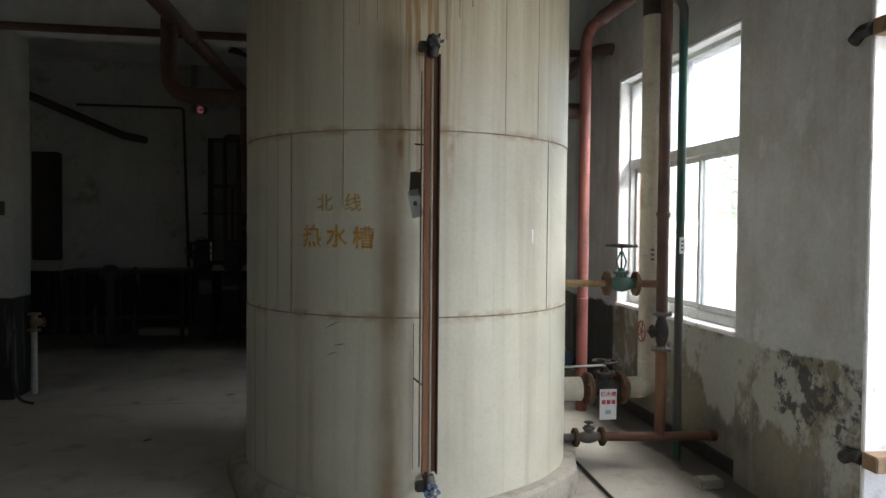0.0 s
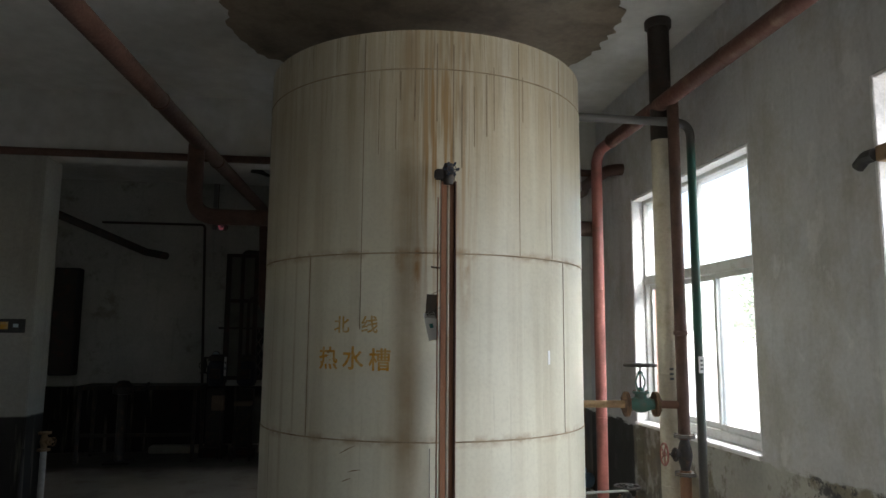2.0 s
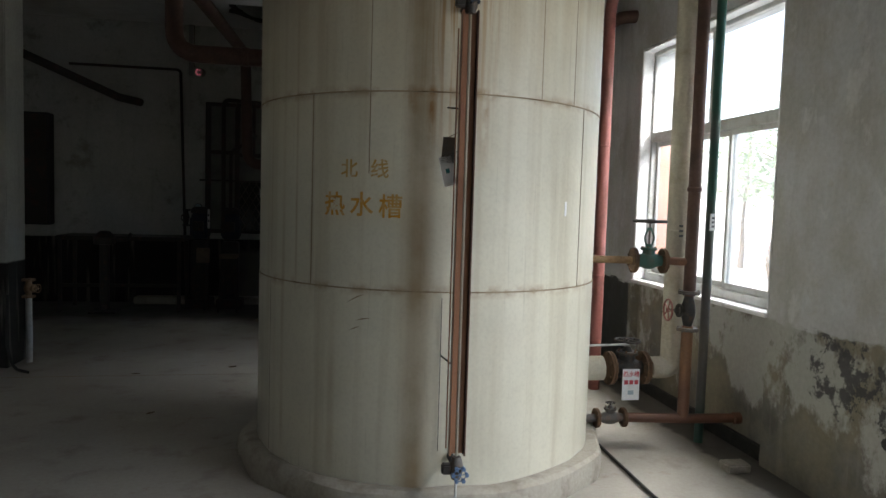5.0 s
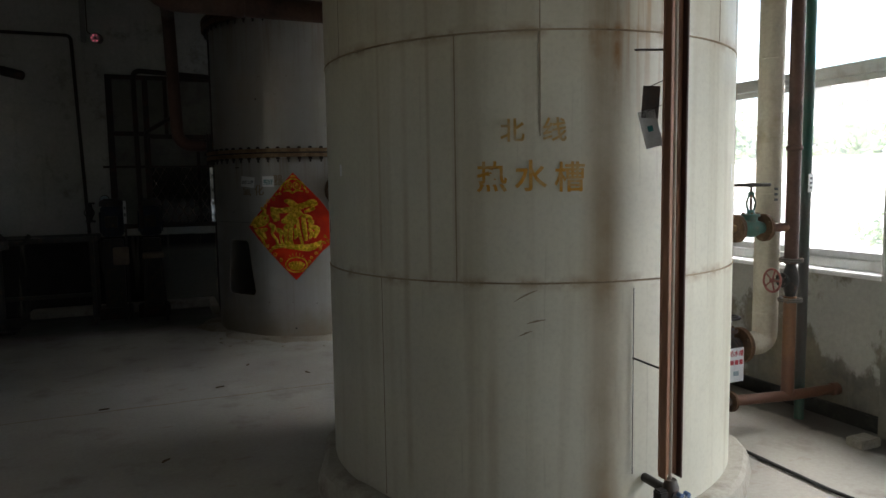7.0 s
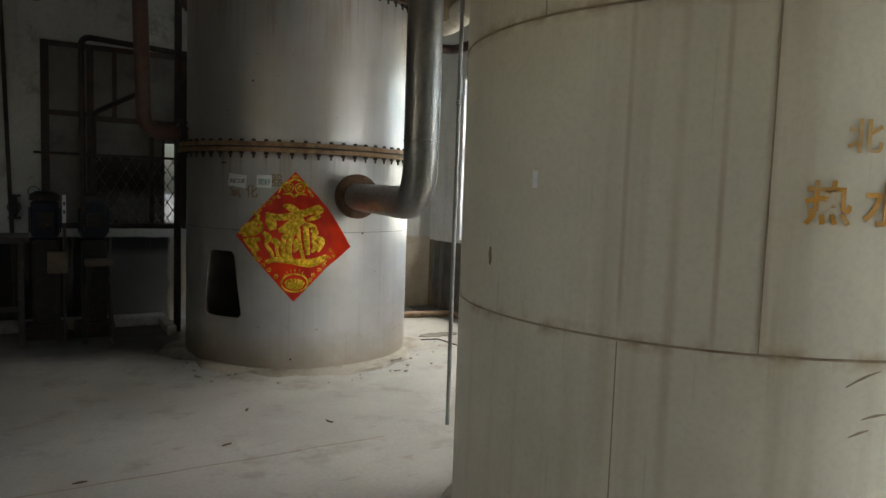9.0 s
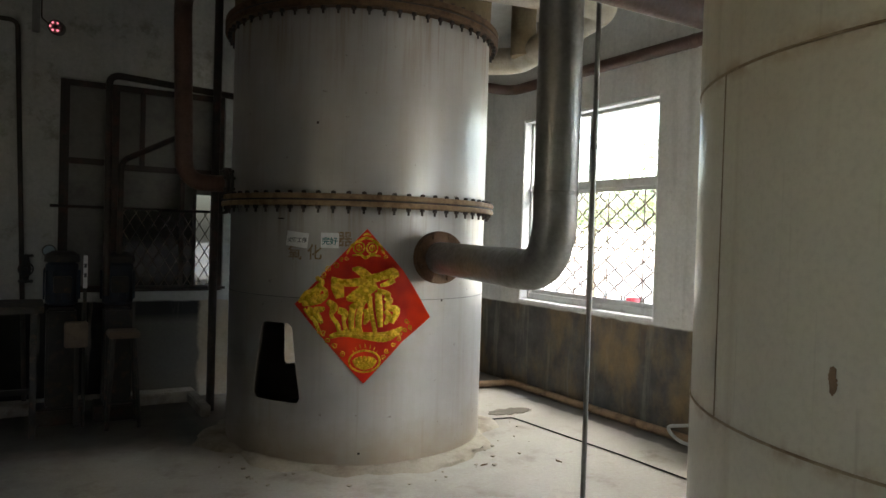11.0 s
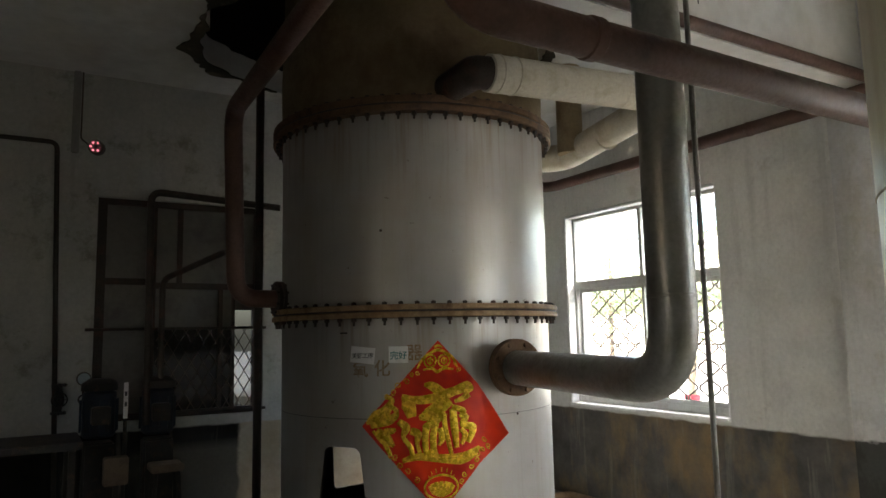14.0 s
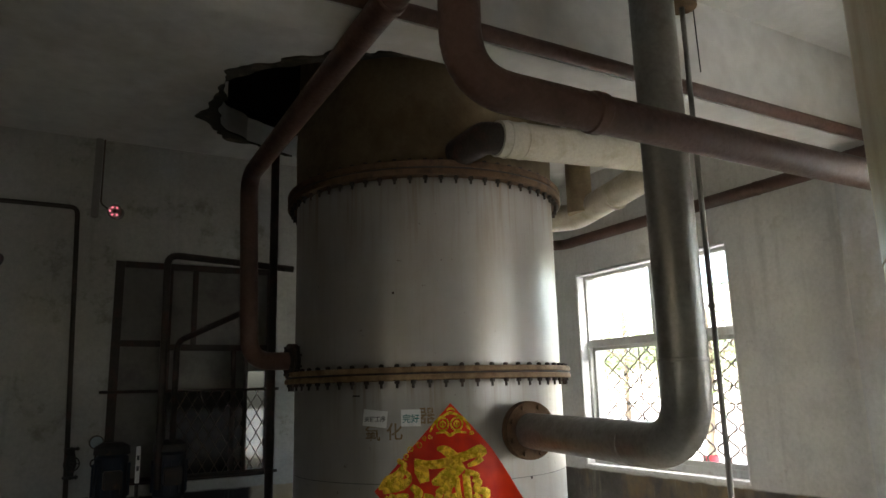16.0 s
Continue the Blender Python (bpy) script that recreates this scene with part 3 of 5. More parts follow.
def handwheel(parent, centre, axis, r, material, spokes=5, name="handwheel", label=""):
    m, _ = turn_to(centre, Vector(centre) + Vector(axis))
    bm = ring_bm(r, r * 0.1, m)
    for k in range(spokes):
        t = 2 * math.pi * k / spokes
        rod(m @ Vector((0, 0, 0)), m @ Vector((r * math.cos(t), r * math.sin(t), 0)), r * 0.07, 8, bm)
    rod(m @ Vector((0, 0, -r * 0.14)), m @ Vector((0, 0, r * 0.14)), r * 0.2, 10, bm)
    return part(name, bm, material, parent, label)


def flange(parent, p, axis, r, thick, material, bolts=8, bolt_mat=None, name="flange"):
    """A pair of bolted discs round a pipe."""
    a = Vector(axis).normalized()
    p = Vector(p)
    bm = rod(p - a * thick, p - a * thick * 0.08, r, 28, bevel=thick * 0.12)
    rod(p + a * thick * 0.08, p + a * thick, r, 28, bm, bevel=thick * 0.12)
    rod(p - a * thick * 0.1, p + a * thick * 0.1, r * 0.72, 20, bm)
    f = part(name, bm, material, parent)
    m, _ = turn_to(p, p + a)
    for k in range(bolts):
        t = 2 * math.pi * (k + 0.5) / bolts
        c = m @ Vector((r * 0.83 * math.cos(t), r * 0.83 * math.sin(t), 0))
        part("bolt", rod(c - a * thick * 1.6, c + a * thick * 1.6, r * 0.085, 6), bolt_mat or material, f)
    return f


def valve(name, centre, axis, stem, length, r, body_mat, flange_mat, wheel_mat, wheel_r, stem_len, label, arch=True):
    """A flanged globe valve: body, bonnet, yoke, stem and handwheel."""
    c, a, s = Vector(centre), Vector(axis).normalized(), Vector(stem).normalized()
    root = thing(name, c, label, "valve")
    bm = bmesh.new()
    m, _ = turn_to(c - a * length / 2, c + a * length / 2)
    lathe([(0, 0), (r * 0.72, 0), (r * 0.75, length * 0.14), (r * 1.12, length * 0.36), (r * 1.2, length * 0.5), (r * 1.12, length * 0.64), (r * 0.75, length * 0.86), (r * 0.72, length), (0, length)], seg=24, matrix=m, bm=bm)
    rod(c, c + s * r * 1.5, r * 0.85, 20, bm)
    part("body", bm, body_mat, root)
    bm = rod(c + s * r * 1.45, c + s * r * 1.8, r * 1.15, 20, bevel=r * 0.06)
    rod(c + s * r * 1.8, c + s * r * 2.3, r * 0.55, 16, bm, r2=r * 0.35)
    bonnet = part("bonnet", bm, body_mat, root)
    side = a.cross(s)
    for k in range(6):
        t = 2 * math.pi * k / 6
        q = c + s * r * 1.4 + (a * math.cos(t) + side * math.sin(t)) * r * 0.97
        part("bolt", rod(q, q + s * r * 0.55, r * 0.11, 6), flange_mat, bonnet)
    if arch:
        top = c + s * (r * 2.2 + stem_len * 0.62)
        for d in (-1, 1):
            pts = [c + s * r * 2.0 + a * d * r * 0.35, c + s * (r * 2.1 + stem_len * 0.3) + a * d * r * 0.72, top + a * d * r * 0.2]
            part("yoke", tube(pts, r * 0.13, r * 0.8, 8), body_mat, root)
        part("yoke_nut", rod(top - s * r * 0.2, top + s * r * 0.2, r * 0.4, 8), body_mat, root)
    part("stem", rod(c + s * r * 1.9, c + s * (r * 2.2 + stem_len), r * 0.16, 8), GREYIRON, root)
    handwheel(root, c + s * (r * 2.2 + stem_len * 0.92), s, wheel_r, wheel_mat)
    for d in (-1, 1):
        flange(root, c + a * d * length / 2, a, r * 1.75, r * 0.27, flange_mat, 6)
    return root


def pipe(name, points, r, material, label, bend=0.12, seg=18, bands=(), group=""):
    """A pipe run with weld bands or collars as parts."""
    root = thing(name, points[0], label, "pipe", group)
    part("run", tube(points, r, bend, seg), material, root)
    for p, axis, w, k in bands:
        a = Vector(axis).normalized()
        part("weld_band", rod(Vector(p) - a * w / 2, Vector(p) + a * w / 2, r * k, seg, bevel=min(w * 0.3, 0.006)), material, root)
    return root

# ---- the setting ----
EX, EX2, NY, CZ = 2.238, 2.35, 9.88, 3.63
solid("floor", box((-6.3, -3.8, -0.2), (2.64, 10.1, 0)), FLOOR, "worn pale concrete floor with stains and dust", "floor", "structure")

bm = box((EX, -3.5, 0), (EX + 0.32, 6.45, CZ))
bm = cut(bm, box((EX - 1, 0.1, -1), (EX + 1, 2.69, 2.7)))
bm = cut(bm, box((EX - 1, 3.67, 0.838), (EX + 1, 5.41, 2.67)))
bm = cut(bm, box((EX - 1, 3.67, -1), (EX + 0.06, 5.41, 0.9)))
solid("wall_east_1", bm, WALL_E, "east wall with peeling whitewash over a dark dado", "wall", "structure")
bm = cut(box((EX2, 6.45, 0), (EX2 + 0.3, NY, CZ)), box((EX2 - 1, 7.42, 0.838), (EX2 + 1, 9.21, 2.67)))
solid("wall_east_2", bm, WALL_E2, "whitewashed wall with a stained grey dado", "wall", "structure")
bm = cut(box((-6.0, NY, 0), (EX2 + 0.3, NY + 0.3, CZ)), box((-1.76, NY - 1, 0.93), (-0.46, NY + 1, 2.66)))
solid("wall_north", bm, WALL_N, "whitewashed wall with a black dado", "wall", "structure")
# the high opening is added out of view, only for the fill lamp
solid("wall_west", cut(box((-6.3, -3.8, 0), (-6.0, 10.1, CZ)), box((-7, 3.5, 2.0), (-5, 4.7, 2.5))), WALL_DIM, "plain whitewashed wall with an added, unseen high opening", "wall", "structure")
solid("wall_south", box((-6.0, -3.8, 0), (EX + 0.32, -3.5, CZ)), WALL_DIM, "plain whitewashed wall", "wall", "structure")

orng = random.Random(44)


def broken_edge(extra, rough, n):
    """Radii of the hole round the column: wide to the north-west, tight elsewhere."""
    out = []
    for k in range(n):
        t = 2 * math.pi * k / n
        wide = max(0.0, math.cos(t - radians(152)))
        out.append(1.0 + extra + 0.5 * wide ** 1.6 + orng.uniform(-0.3, 1.0) * rough * (0.4 + wide))
    return out


HOLE = ragged(0.186, 8.342, broken_edge(0.0, 0.07, 34), 170, 0.012, 4)
ceil = cut(box((-6.3, -3.8, CZ), (2.64, 10.1, CZ + 0.2)), prism(HOLE, CZ - 1, CZ + 1))
solid("ceiling", ceil, CEIL, "dull whitewashed concrete ceiling with a broken hole", "ceiling", "structure")
# added box over the hole, its darkness painted on
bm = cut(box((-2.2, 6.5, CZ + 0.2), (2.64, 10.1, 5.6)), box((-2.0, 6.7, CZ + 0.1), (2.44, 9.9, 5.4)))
solid("hole_closing_box", bm, DARKINSIDE, "added dark box closing the ceiling hole from above", "wall", "structure")
torn = cut(prism(ragged(0.186, 8.342, broken_edge(0.07, 0.09, 60), 240, 0.02, 17), CZ - 0.014, CZ), prism(HOLE, CZ - 1, CZ + 1))
solid("torn_plaster", torn, SOOTPLASTER, "torn brown plaster round the broken ceiling hole", "ceiling", "structure")
patch = prism(ragged(0.394, 4.3, [1.3, 1.38, 1.26, 1.3, 1.32, 1.42, 1.3, 1.22, 1.12, 1.15, 1.12, 1.22], 150, 0.03, 8), CZ - 0.012, CZ)
solid("ceiling_patch", patch, PATCH, "bare brown cement patch with ragged edge above the tank", "ceiling", "structure")
solid("beam", box((-6.0, 6.2, 3.05), (EX2, 6.45, CZ)), CEIL, "whitewashed concrete ceiling beam", "beam", "structure")
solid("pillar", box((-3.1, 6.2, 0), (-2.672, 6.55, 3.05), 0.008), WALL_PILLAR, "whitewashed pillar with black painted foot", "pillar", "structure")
solid("baseboard", box((EX - 0.025, 5.41, 0), (EX, 6.45, 0.1), 0.004), BLACKPAINT, "black painted skirting at the wall foot", "baseboard", "structure")
solid("baseboard", box((EX + 0.035, 3.67, 0), (EX + 0.06, 5.41, 0.09), 0.004), BLACKPAINT, "black painted skirting below the window", "baseboard", "structure")
bm = box((-2.6, 9.68, 0), (-0.7, NY, 0.09), 0.01)
box((-0.78, 9.12, 0), (-0.7, 9.68, 0.09), 0.01, bm)
solid("kerb", bm, CONCRETE, "low concrete kerb round a dark pump bay", "kerb", "structure")

# reveals of the east door opening and white plaster round the windows
door = thing("door_1", (EX, 1.4, 0), "open doorway with rough white reveal and iron straps", "door", kind="structure")
part("reveal", box((EX - 0.004, 2.665, 0), (EX + 0.324, 2.688, 2.70), 0.004), REVEAL, door)
part("lintel", box((EX - 0.004, 0.1, 2.68), (EX + 0.324, 2.662, 2.697), 0.004), REVEAL, door)
for z in (0.46, 2.33):
    part("strap", box((EX - 0.02, 2.57, z - 0.035), (EX + 0.32, 2.662, z + 0.035), 0.005), RUST, door, "rusty iron strap")
    part("strap_tail", tube([(EX - 0.012, 2.67, z), (EX - 0.012, 2.73, z), (EX - 0.01, 2.78, z - 0.03)], 0.03, 0.04, 10), BLACKPAINT, door, "tarred strap end on the plaster")


def window(name, x, y0, y1, z0, z1, rail, label, lattice, glass, meet):
    """An aluminium window: frame, fixed upper light, rail and two sliding sashes below."""
    w = thing(name, (x, (y0 + y1) / 2, z0), label, "window", kind="structure")
    d, t = 0.035, 0.045
    part("sill", box((x - 0.145, y0 + 0.004, z0 + 0.002), (x + 0.1, y1 - 0.004, z0 + 0.028), 0.006), REVEAL, w, "chipped white sill")
    part("reveal", box((x - 0.127, y1 - 0.02, z0 + 0.03), (x - d, y1 - 0.002, z1 - 0.004), 0.004), REVEAL, w, "rough white reveal")
    part("reveal", box((x - 0.127, y0 + 0.002, z0 + 0.03), (x - d, y0 + 0.02, z1 - 0.004), 0.004), REVEAL, w, "rough white reveal")
    part("head", box((x - 0.127, y0 + 0.022, z1 - 0.022), (x - d, y1 - 0.022, z1 - 0.004), 0.004), REVEAL, w)
    zb = z0 + 0.03
    frame_part = part("window_frame", box((x - d, y0 + 0.003, zb), (x + d, y0 + t, z1 - 0.003), 0.004), FRAME, w)
    part("window_frame", box((x - d, y1 - t, zb), (x + d, y1 - 0.003, z1 - 0.003), 0.004), FRAME, w)
    part("window_frame", box((x - d, y0 + t, zb), (x + d, y1 - t, zb + 0.06), 0.004), FRAME, w)
    part("window_frame", box((x - d, y0 + t, z1 - 0.05), (x + d, y1 - t, z1 - 0.003), 0.004), FRAME, w)
    part("transom", box((x - d - 0.01, y0 + t, rail - 0.035), (x + d, y1 - t, rail + 0.035), 0.004), FRAME, w)
    mid = (y0 + y1) / 2
    for a, b, off in ((y0 + t, meet + 0.02, -0.014), (meet - 0.02, y1 - t, 0.014)):
        bm = box((x + off - 0.01, a, zb + 0.06), (x + off + 0.01, a + 0.032, rail - 0.036), 0.003)
        box((x + off - 0.01, b - 0.032, zb + 0.06), (x + off + 0.01, b, rail - 0.036), 0.003, bm)
        box((x + off - 0.01, a + 0.033, zb + 0.06), (x + off + 0.01, b - 0.033, zb + 0.1), 0.003, bm)
        box((x + off - 0.01, a + 0.033, rail - 0.07), (x + off + 0.01, b - 0.033, rail - 0.036), 0.003, bm)
        s = part("sash", bm, FRAME, w)
        pane = part("pane", box((x + off - 0.003, a + 0.033, zb + 0.1), (x + off + 0.003, b - 0.033, rail - 0.07)), glass, s)
        pane.visible_shadow = False
    part("mullion", box((x - d, mid - 0.022, rail + 0.036), (x + d, mid + 0.022, z1 - 0.05), 0.004), FRAME, w)
    for a, b in ((y0 + t, mid - 0.022), (mid + 0.022, y1 - t)):
        pane = part("pane", box((x - 0.003, a, rail + 0.036), (x + 0.003, b, z1 - 0.05)), glass, w)
        pane.visible_shadow = False
    if lattice:
        g = thing("window_grille", (x + 0.2, mid, z0), "rusty wavy wire security lattice outside the window", "grille")
        wavy = lambda k, s: 0.05 * math.sin(2 * math.pi * s / 0.17 + math.pi * k)
        n = int((y1 - y0) / 0.115)
        for k in range(n + 1):
            y = y0 + 0.03 + k * 0.115
            pts = [(x + 0.2, y + wavy(k, s), z0 + s) for s in [j * 0.0288 for j in range(int((rail - z0) / 0.0288))]]
            part("wire", tube(pts, 0.0085, 0.0, 5), WIRE, g)
        for z in (z0 + 0.02, (z0 + rail) / 2, rail):
            part("bar", rod((x + 0.2, y0 + 0.01, z), (x + 0.2, y1 - 0.01, z), 0.007, 8), WIRE, g)
        for f in (0.25, 0.5, 0.75):
            y = y0 + (y1 - y0) * f
            part("bar", rod((x + 0.21, y, z0), (x + 0.21, y, rail), 0.007, 8), WIRE, g)
    return w


window("window_1", EX + 0.128, 3.67, 5.41, 0.838, 2.67, 1.985, "grey aluminium window with sliding lower sashes", False, DUSTGLASS, 4.3)
window("window_2", EX2 + 0.128, 7.42, 9.21, 0.838, 2.67, 1.985, "grey aluminium window before a wire lattice", True, GLASS, 8.315)

# north window: grimy lights, one clear light behind the lattice
w = thing("window_3", (-1.1, NY, 0.93), "grimy old window, mostly blinded, with wire lattice", "window", kind="structure")
Y = NY + 0.08
for x0, x1, z0, z1 in ((-1.76, -1.69, 0.93, 2.66), (-0.532, -0.46, 0.93, 2.66), (-1.38, -1.32, 0.98, 2.61), (-1.16, -1.12, 2.0, 2.61), (-0.825, -0.79, 0.98, 1.951), (-0.715, -0.688, 0.98, 1.951)):
    part("window_frame", box((x0, Y - 0.04, z0), (x1, Y + 0.04, z1), 0.004), DARKPIPE, w)
for x0, x1, z0, z1 in ((-1.69, -0.532, 2.61, 2.66), (-1.69, -0.532, 0.93, 0.98), (-1.69, -1.38, 1.98, 2.03), (-1.32, -0.532, 1.95, 2.0)):
    part("window_frame", box((x0, Y - 0.04, z0), (x1, Y + 0.04, z1), 0.004), DARKPIPE, w)
for x0, x1, z0, z1 in ((-1.69, -1.38, 0.98, 1.98), (-1.69, -1.38, 2.03, 2.61), (-1.32, -1.16, 2.0, 2.61), (-1.12, -0.532, 2.0, 2.61), (-1.32, -0.825, 1.64, 1.95), (-0.79, -0.715, 1.64, 1.95), (-0.688, -0.532, 1.78, 1.95)):
    part("blind_pane", box((x0, Y - 0.006, z0), (x1, Y + 0.006, z1)), DIRTYPANE, w, "grimy blinded pane")
for x0, x1, z1, mat in ((-1.32, -0.825, 1.64, DARKGLASS), (-0.79, -0.715, 1.64, DARKGLASS), (-0.688, -0.532, 1.78, DIMGLASS)):
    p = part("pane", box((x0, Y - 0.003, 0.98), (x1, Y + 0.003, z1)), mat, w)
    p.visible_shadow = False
g = thing("window_grille", (-1.0, NY - 0.02, 0.95), "dark wire mesh screen before the old window", "grille")
for k in range(18):
    for d in (-1, 1):
        c = -1.75 + 0.094 * k
        pts = [(c + d * 0.39 * f, NY - 0.012 - 0.003 * d + 0.002 * math.sin(f * 24), 0.96 + 0.66 * f) for f in [j / 24 for j in range(25)]]
        pts = [p for p in pts if -1.32 < p[0] < -0.53]
        if len(pts) > 2:
            part("wire", tube(pts, 0.0042, 0.0, 5), WIRE, g)
for z in (0.96, 1.63):
    part("bar", rod((-1.82, NY - 0.01, z), (-0.44, NY - 0.01, z), 0.012, 8), DARKPIPE, g)

# ---- outside ----
solid("ground", box((2.64, -60, -0.5), (90, 90, -0.12)), GROUND, "pale concrete yard", "ground", "structure")
solid("ground", box((-40, 10.1, -0.5), (2.64, 90, -0.12)), GROUND, "pale concrete yard", "ground", "structure")
yw = thing("yard_wall", (38, 20, -0.12), "long pale yard wall beyond the road", "wall", kind="structure")
part("wall", box((38, -25, -0.12), (38.3, 90, 2.6), 0.01), YARDWALL, yw)
part("coping", box((37.9, -25, 2.6), (38.4, 90, 2.75), 0.01), CONCRETE, yw)
solid("facade_edge", box((EX + 0.166, 5.365, 0.88), (EX + 0.4, 5.409, 1.98), 0.004), SALMON, "salmon painted outer reveal of the facade", "facade", "structure")
bk = thing("backing_shed", (-0.6, 12.2, -0.12), "plain pale shed wall behind the north window", "building")
part("wall", box((-5, 12.6, -0.12), (1.2, 13.0, 0.75), 0.01), YARDWALL, bk)
part("roof", box((-5.1, 12.5, 0.75), (1.3, 13.1, 0.85), 0.01), CONCRETE, bk)
far = thing("far_building", (52, 36, -0.12), "pale distant works building with a blue sheet roof", "building")
part("wall", box((52, 26, -0.12), (60, 48, 10.5), 0.02), YARDWALL, far)
part("roof", box((51.5, 25.5, 10.5), (60.5, 48.5, 11.8), 0.02), BLUEROOF, far)
for fl in range(3):
    for k in range(6):
        part("window", box((51.93, 27.6 + k * 3.4, 1 + fl * 3.2), (51.99, 29.4 + k * 3.4, 2.7 + fl * 3.2), 0.01), DIRTYPANE, far)


def leaf_clump(name, spots, label, seed, size, category):
    """Loose leaf clumps gathered round a row of spots (x, y, z, spread, count)."""
    rng = random.Random(seed)
    verts, faces = [], []
    for x, y, z, spread, count in spots:
        for _ in range(count):
            o = Vector((x + rng.gauss(0, spread), y + rng.gauss(0, spread), max(-0.1, z + rng.gauss(0, spread * 0.7))))
            u = Vector((rng.uniform(-1, 1), rng.uniform(-1, 1), rng.uniform(-1, 1))).normalized()
            v = u.orthogonal().normalized()
            q = rng.uniform(0.6, 1.2) * size
            n = len(verts)
            verts += [o - u * q, o + v * q * 0.5, o + u * q, o - v * q * 0.5]
            faces.append((n, n + 1, n + 2, n + 3))
    me = bpy.data.meshes.new(name)
    me.from_pydata(verts, [], faces)
    me.materials.append(LEAF)
    return tagged(new(name, me), label, category, kind="stuff")


hrng = random.Random(9)
hill = [(46 + hrng.uniform(-3, 4), -6 + 1.6 * k, hrng.uniform(0.5, 1.0) * 4.5 + 0.8 * math.sin(k * 0.4), 1.3, 150) for k in range(46)]
leaf_clump("far_woods", hill, "pale hazy woods beyond the yard wall", 21, 0.42, "trees")
leaf_clump("bush", [(13.2, 11.6, 0.2, 0.3, 160), (13.7, 12.1, 0.15, 0.25, 90)], "low green bush in the yard", 22, 0.08, "bush")


def tree(x, y, h, spread, seed):
    """A tapered trunk with limbs and a loose crown of single leaves."""
    rng = random.Random(seed)
    root = thing("tree", (x, y, -0.12), "slender leafy tree in the yard", "tree", "yard trees")
    bm = bmesh.new()
    tips = []
    p = Vector((x, y, -0.12))
    prev, r = p, 0.09
    for k in range(6):
        q = prev + Vector((rng.uniform(-0.12, 0.12), rng.uniform(-0.12, 0.12), h / 7))
        rod(prev, q, r, 8, bm, r2=r * 0.82)
        prev, r = q, r * 0.82
        if k > 1:
            for _ in range(3):
                t = rng.uniform(0, 6.28)
                e = q + Vector((math.cos(t), math.sin(t), rng.uniform(0.2, 0.8))) * spread * rng.uniform(0.4, 0.8)
                rod(q, e, r * 0.5, 6, bm, r2=r * 0.15)
                tips += [e, q.lerp(e, 0.6)]
    part("trunk", bm, BARK, root)
    verts, faces = [], []
    for c in tips:
        for _ in range(46):
            o = c + Vector((rng.gauss(0, 1), rng.gauss(0, 1), rng.gauss(0, 0.8))) * spread * 0.24
            u = Vector((rng.uniform(-1, 1), rng.uniform(-1, 1), rng.uniform(-1, 1))).normalized()
            v = u.orthogonal().normalized()
            s = rng.uniform(0.05, 0.1)
            n = len(verts)
            verts += [o - u * s, o + v * s * 0.45, o + u * s, o - v * s * 0.45]
            faces.append((n, n + 1, n + 2, n + 3))
    me = bpy.data.meshes.new("crown")
    me.from_pydata([v - origin[root] for v in verts], [], faces)
    me.materials.append(LEAF)
    crown = new("crown", me)
    crown.parent = root


for x, y, h, s, seed in ((9.0, 13.2, 3.6, 1.3, 1), (11.0, 17.5, 4.2, 1.5, 2), (8.0, 18.5, 3.0, 1.1, 5)):
    tree(x, y, h, s, seed)
bk = thing("bucket", (3.3, 8.56, -0.12), "small red plastic tub on a post in the yard", "bucket")
part("post", box((3.26, 8.52, -0.12), (3.34, 8.6, 0.78), 0.01), CONCRETE, bk)
part("tub", lathe([(0, 0.78), (0.06, 0.78), (0.075, 0.91), (0.07, 0.91), (0.055, 0.795), (0, 0.795)], (3.3, 8.56, 0.002), 20), REDINK, bk)

# ---- cream hot-water tank ----
C1, R1 = (0.388, 4.19), 0.946
t1 = thing("hot_water_tank", (*C1, 0), "tall cream painted steel tank with rust streaks on a concrete plinth", "tank")
rim = [(0, 0), (1.03, 0), (1.035, 0.05), (1.02, 0.115), (1.0, 0.13), (0, 0.13)]
bm = lathe(rim, (*C1, 0), 96)
for v in bm.verts:
    d = Vector((v.co.x - C1[0], v.co.y - C1[1], 0))
    if d.length > 0.9:
        v.co += d.normalized() * 0.05 * (noise.noise(v.co * 3.0)) + Vector((0, 0, 0.012 * noise.noise(v.co * 6)))
part("plinth", bm, CONCRETE, t1, "chipped rough concrete plinth")
zs = [0.12, 1.026, 1.915, 2.838, 3.042]
for k, (a, b) in enumerate(zip(zs, zs[1:])):
    r = R1 - 0.002 * (k % 2)
    part("shell_course", lathe([(r - 0.006, a), (r - 0.006, a + 0.0), (r, a + 0.004), (r, b - 0.004), (r - 0.006, b)], (*C1, 0), 128), TANK1, t1)
for z in zs[1:4]:
    part("seam", ring_bm(R1 - 0.0015, 0.0035, Matrix.Translation((*C1, z)), 128, 6), GIRTHSEAM, t1)
part("lid", lathe([(0, 3.13), (0.5, 3.09), (R1 - 0.02, 3.05), (R1 - 0.002, 3.042), (R1 - 0.006, 3.03)], (*C1, 0), 96), TANK1, t1)


def upright_seam(deg, z0, z1, w=0.0035):
    part("seam", wrap(plate(w, z1 - z0, 0.002, 1, 6), C1, R1 - 0.0013, deg, (z0 + z1) / 2), FAINTSEAM, t1)


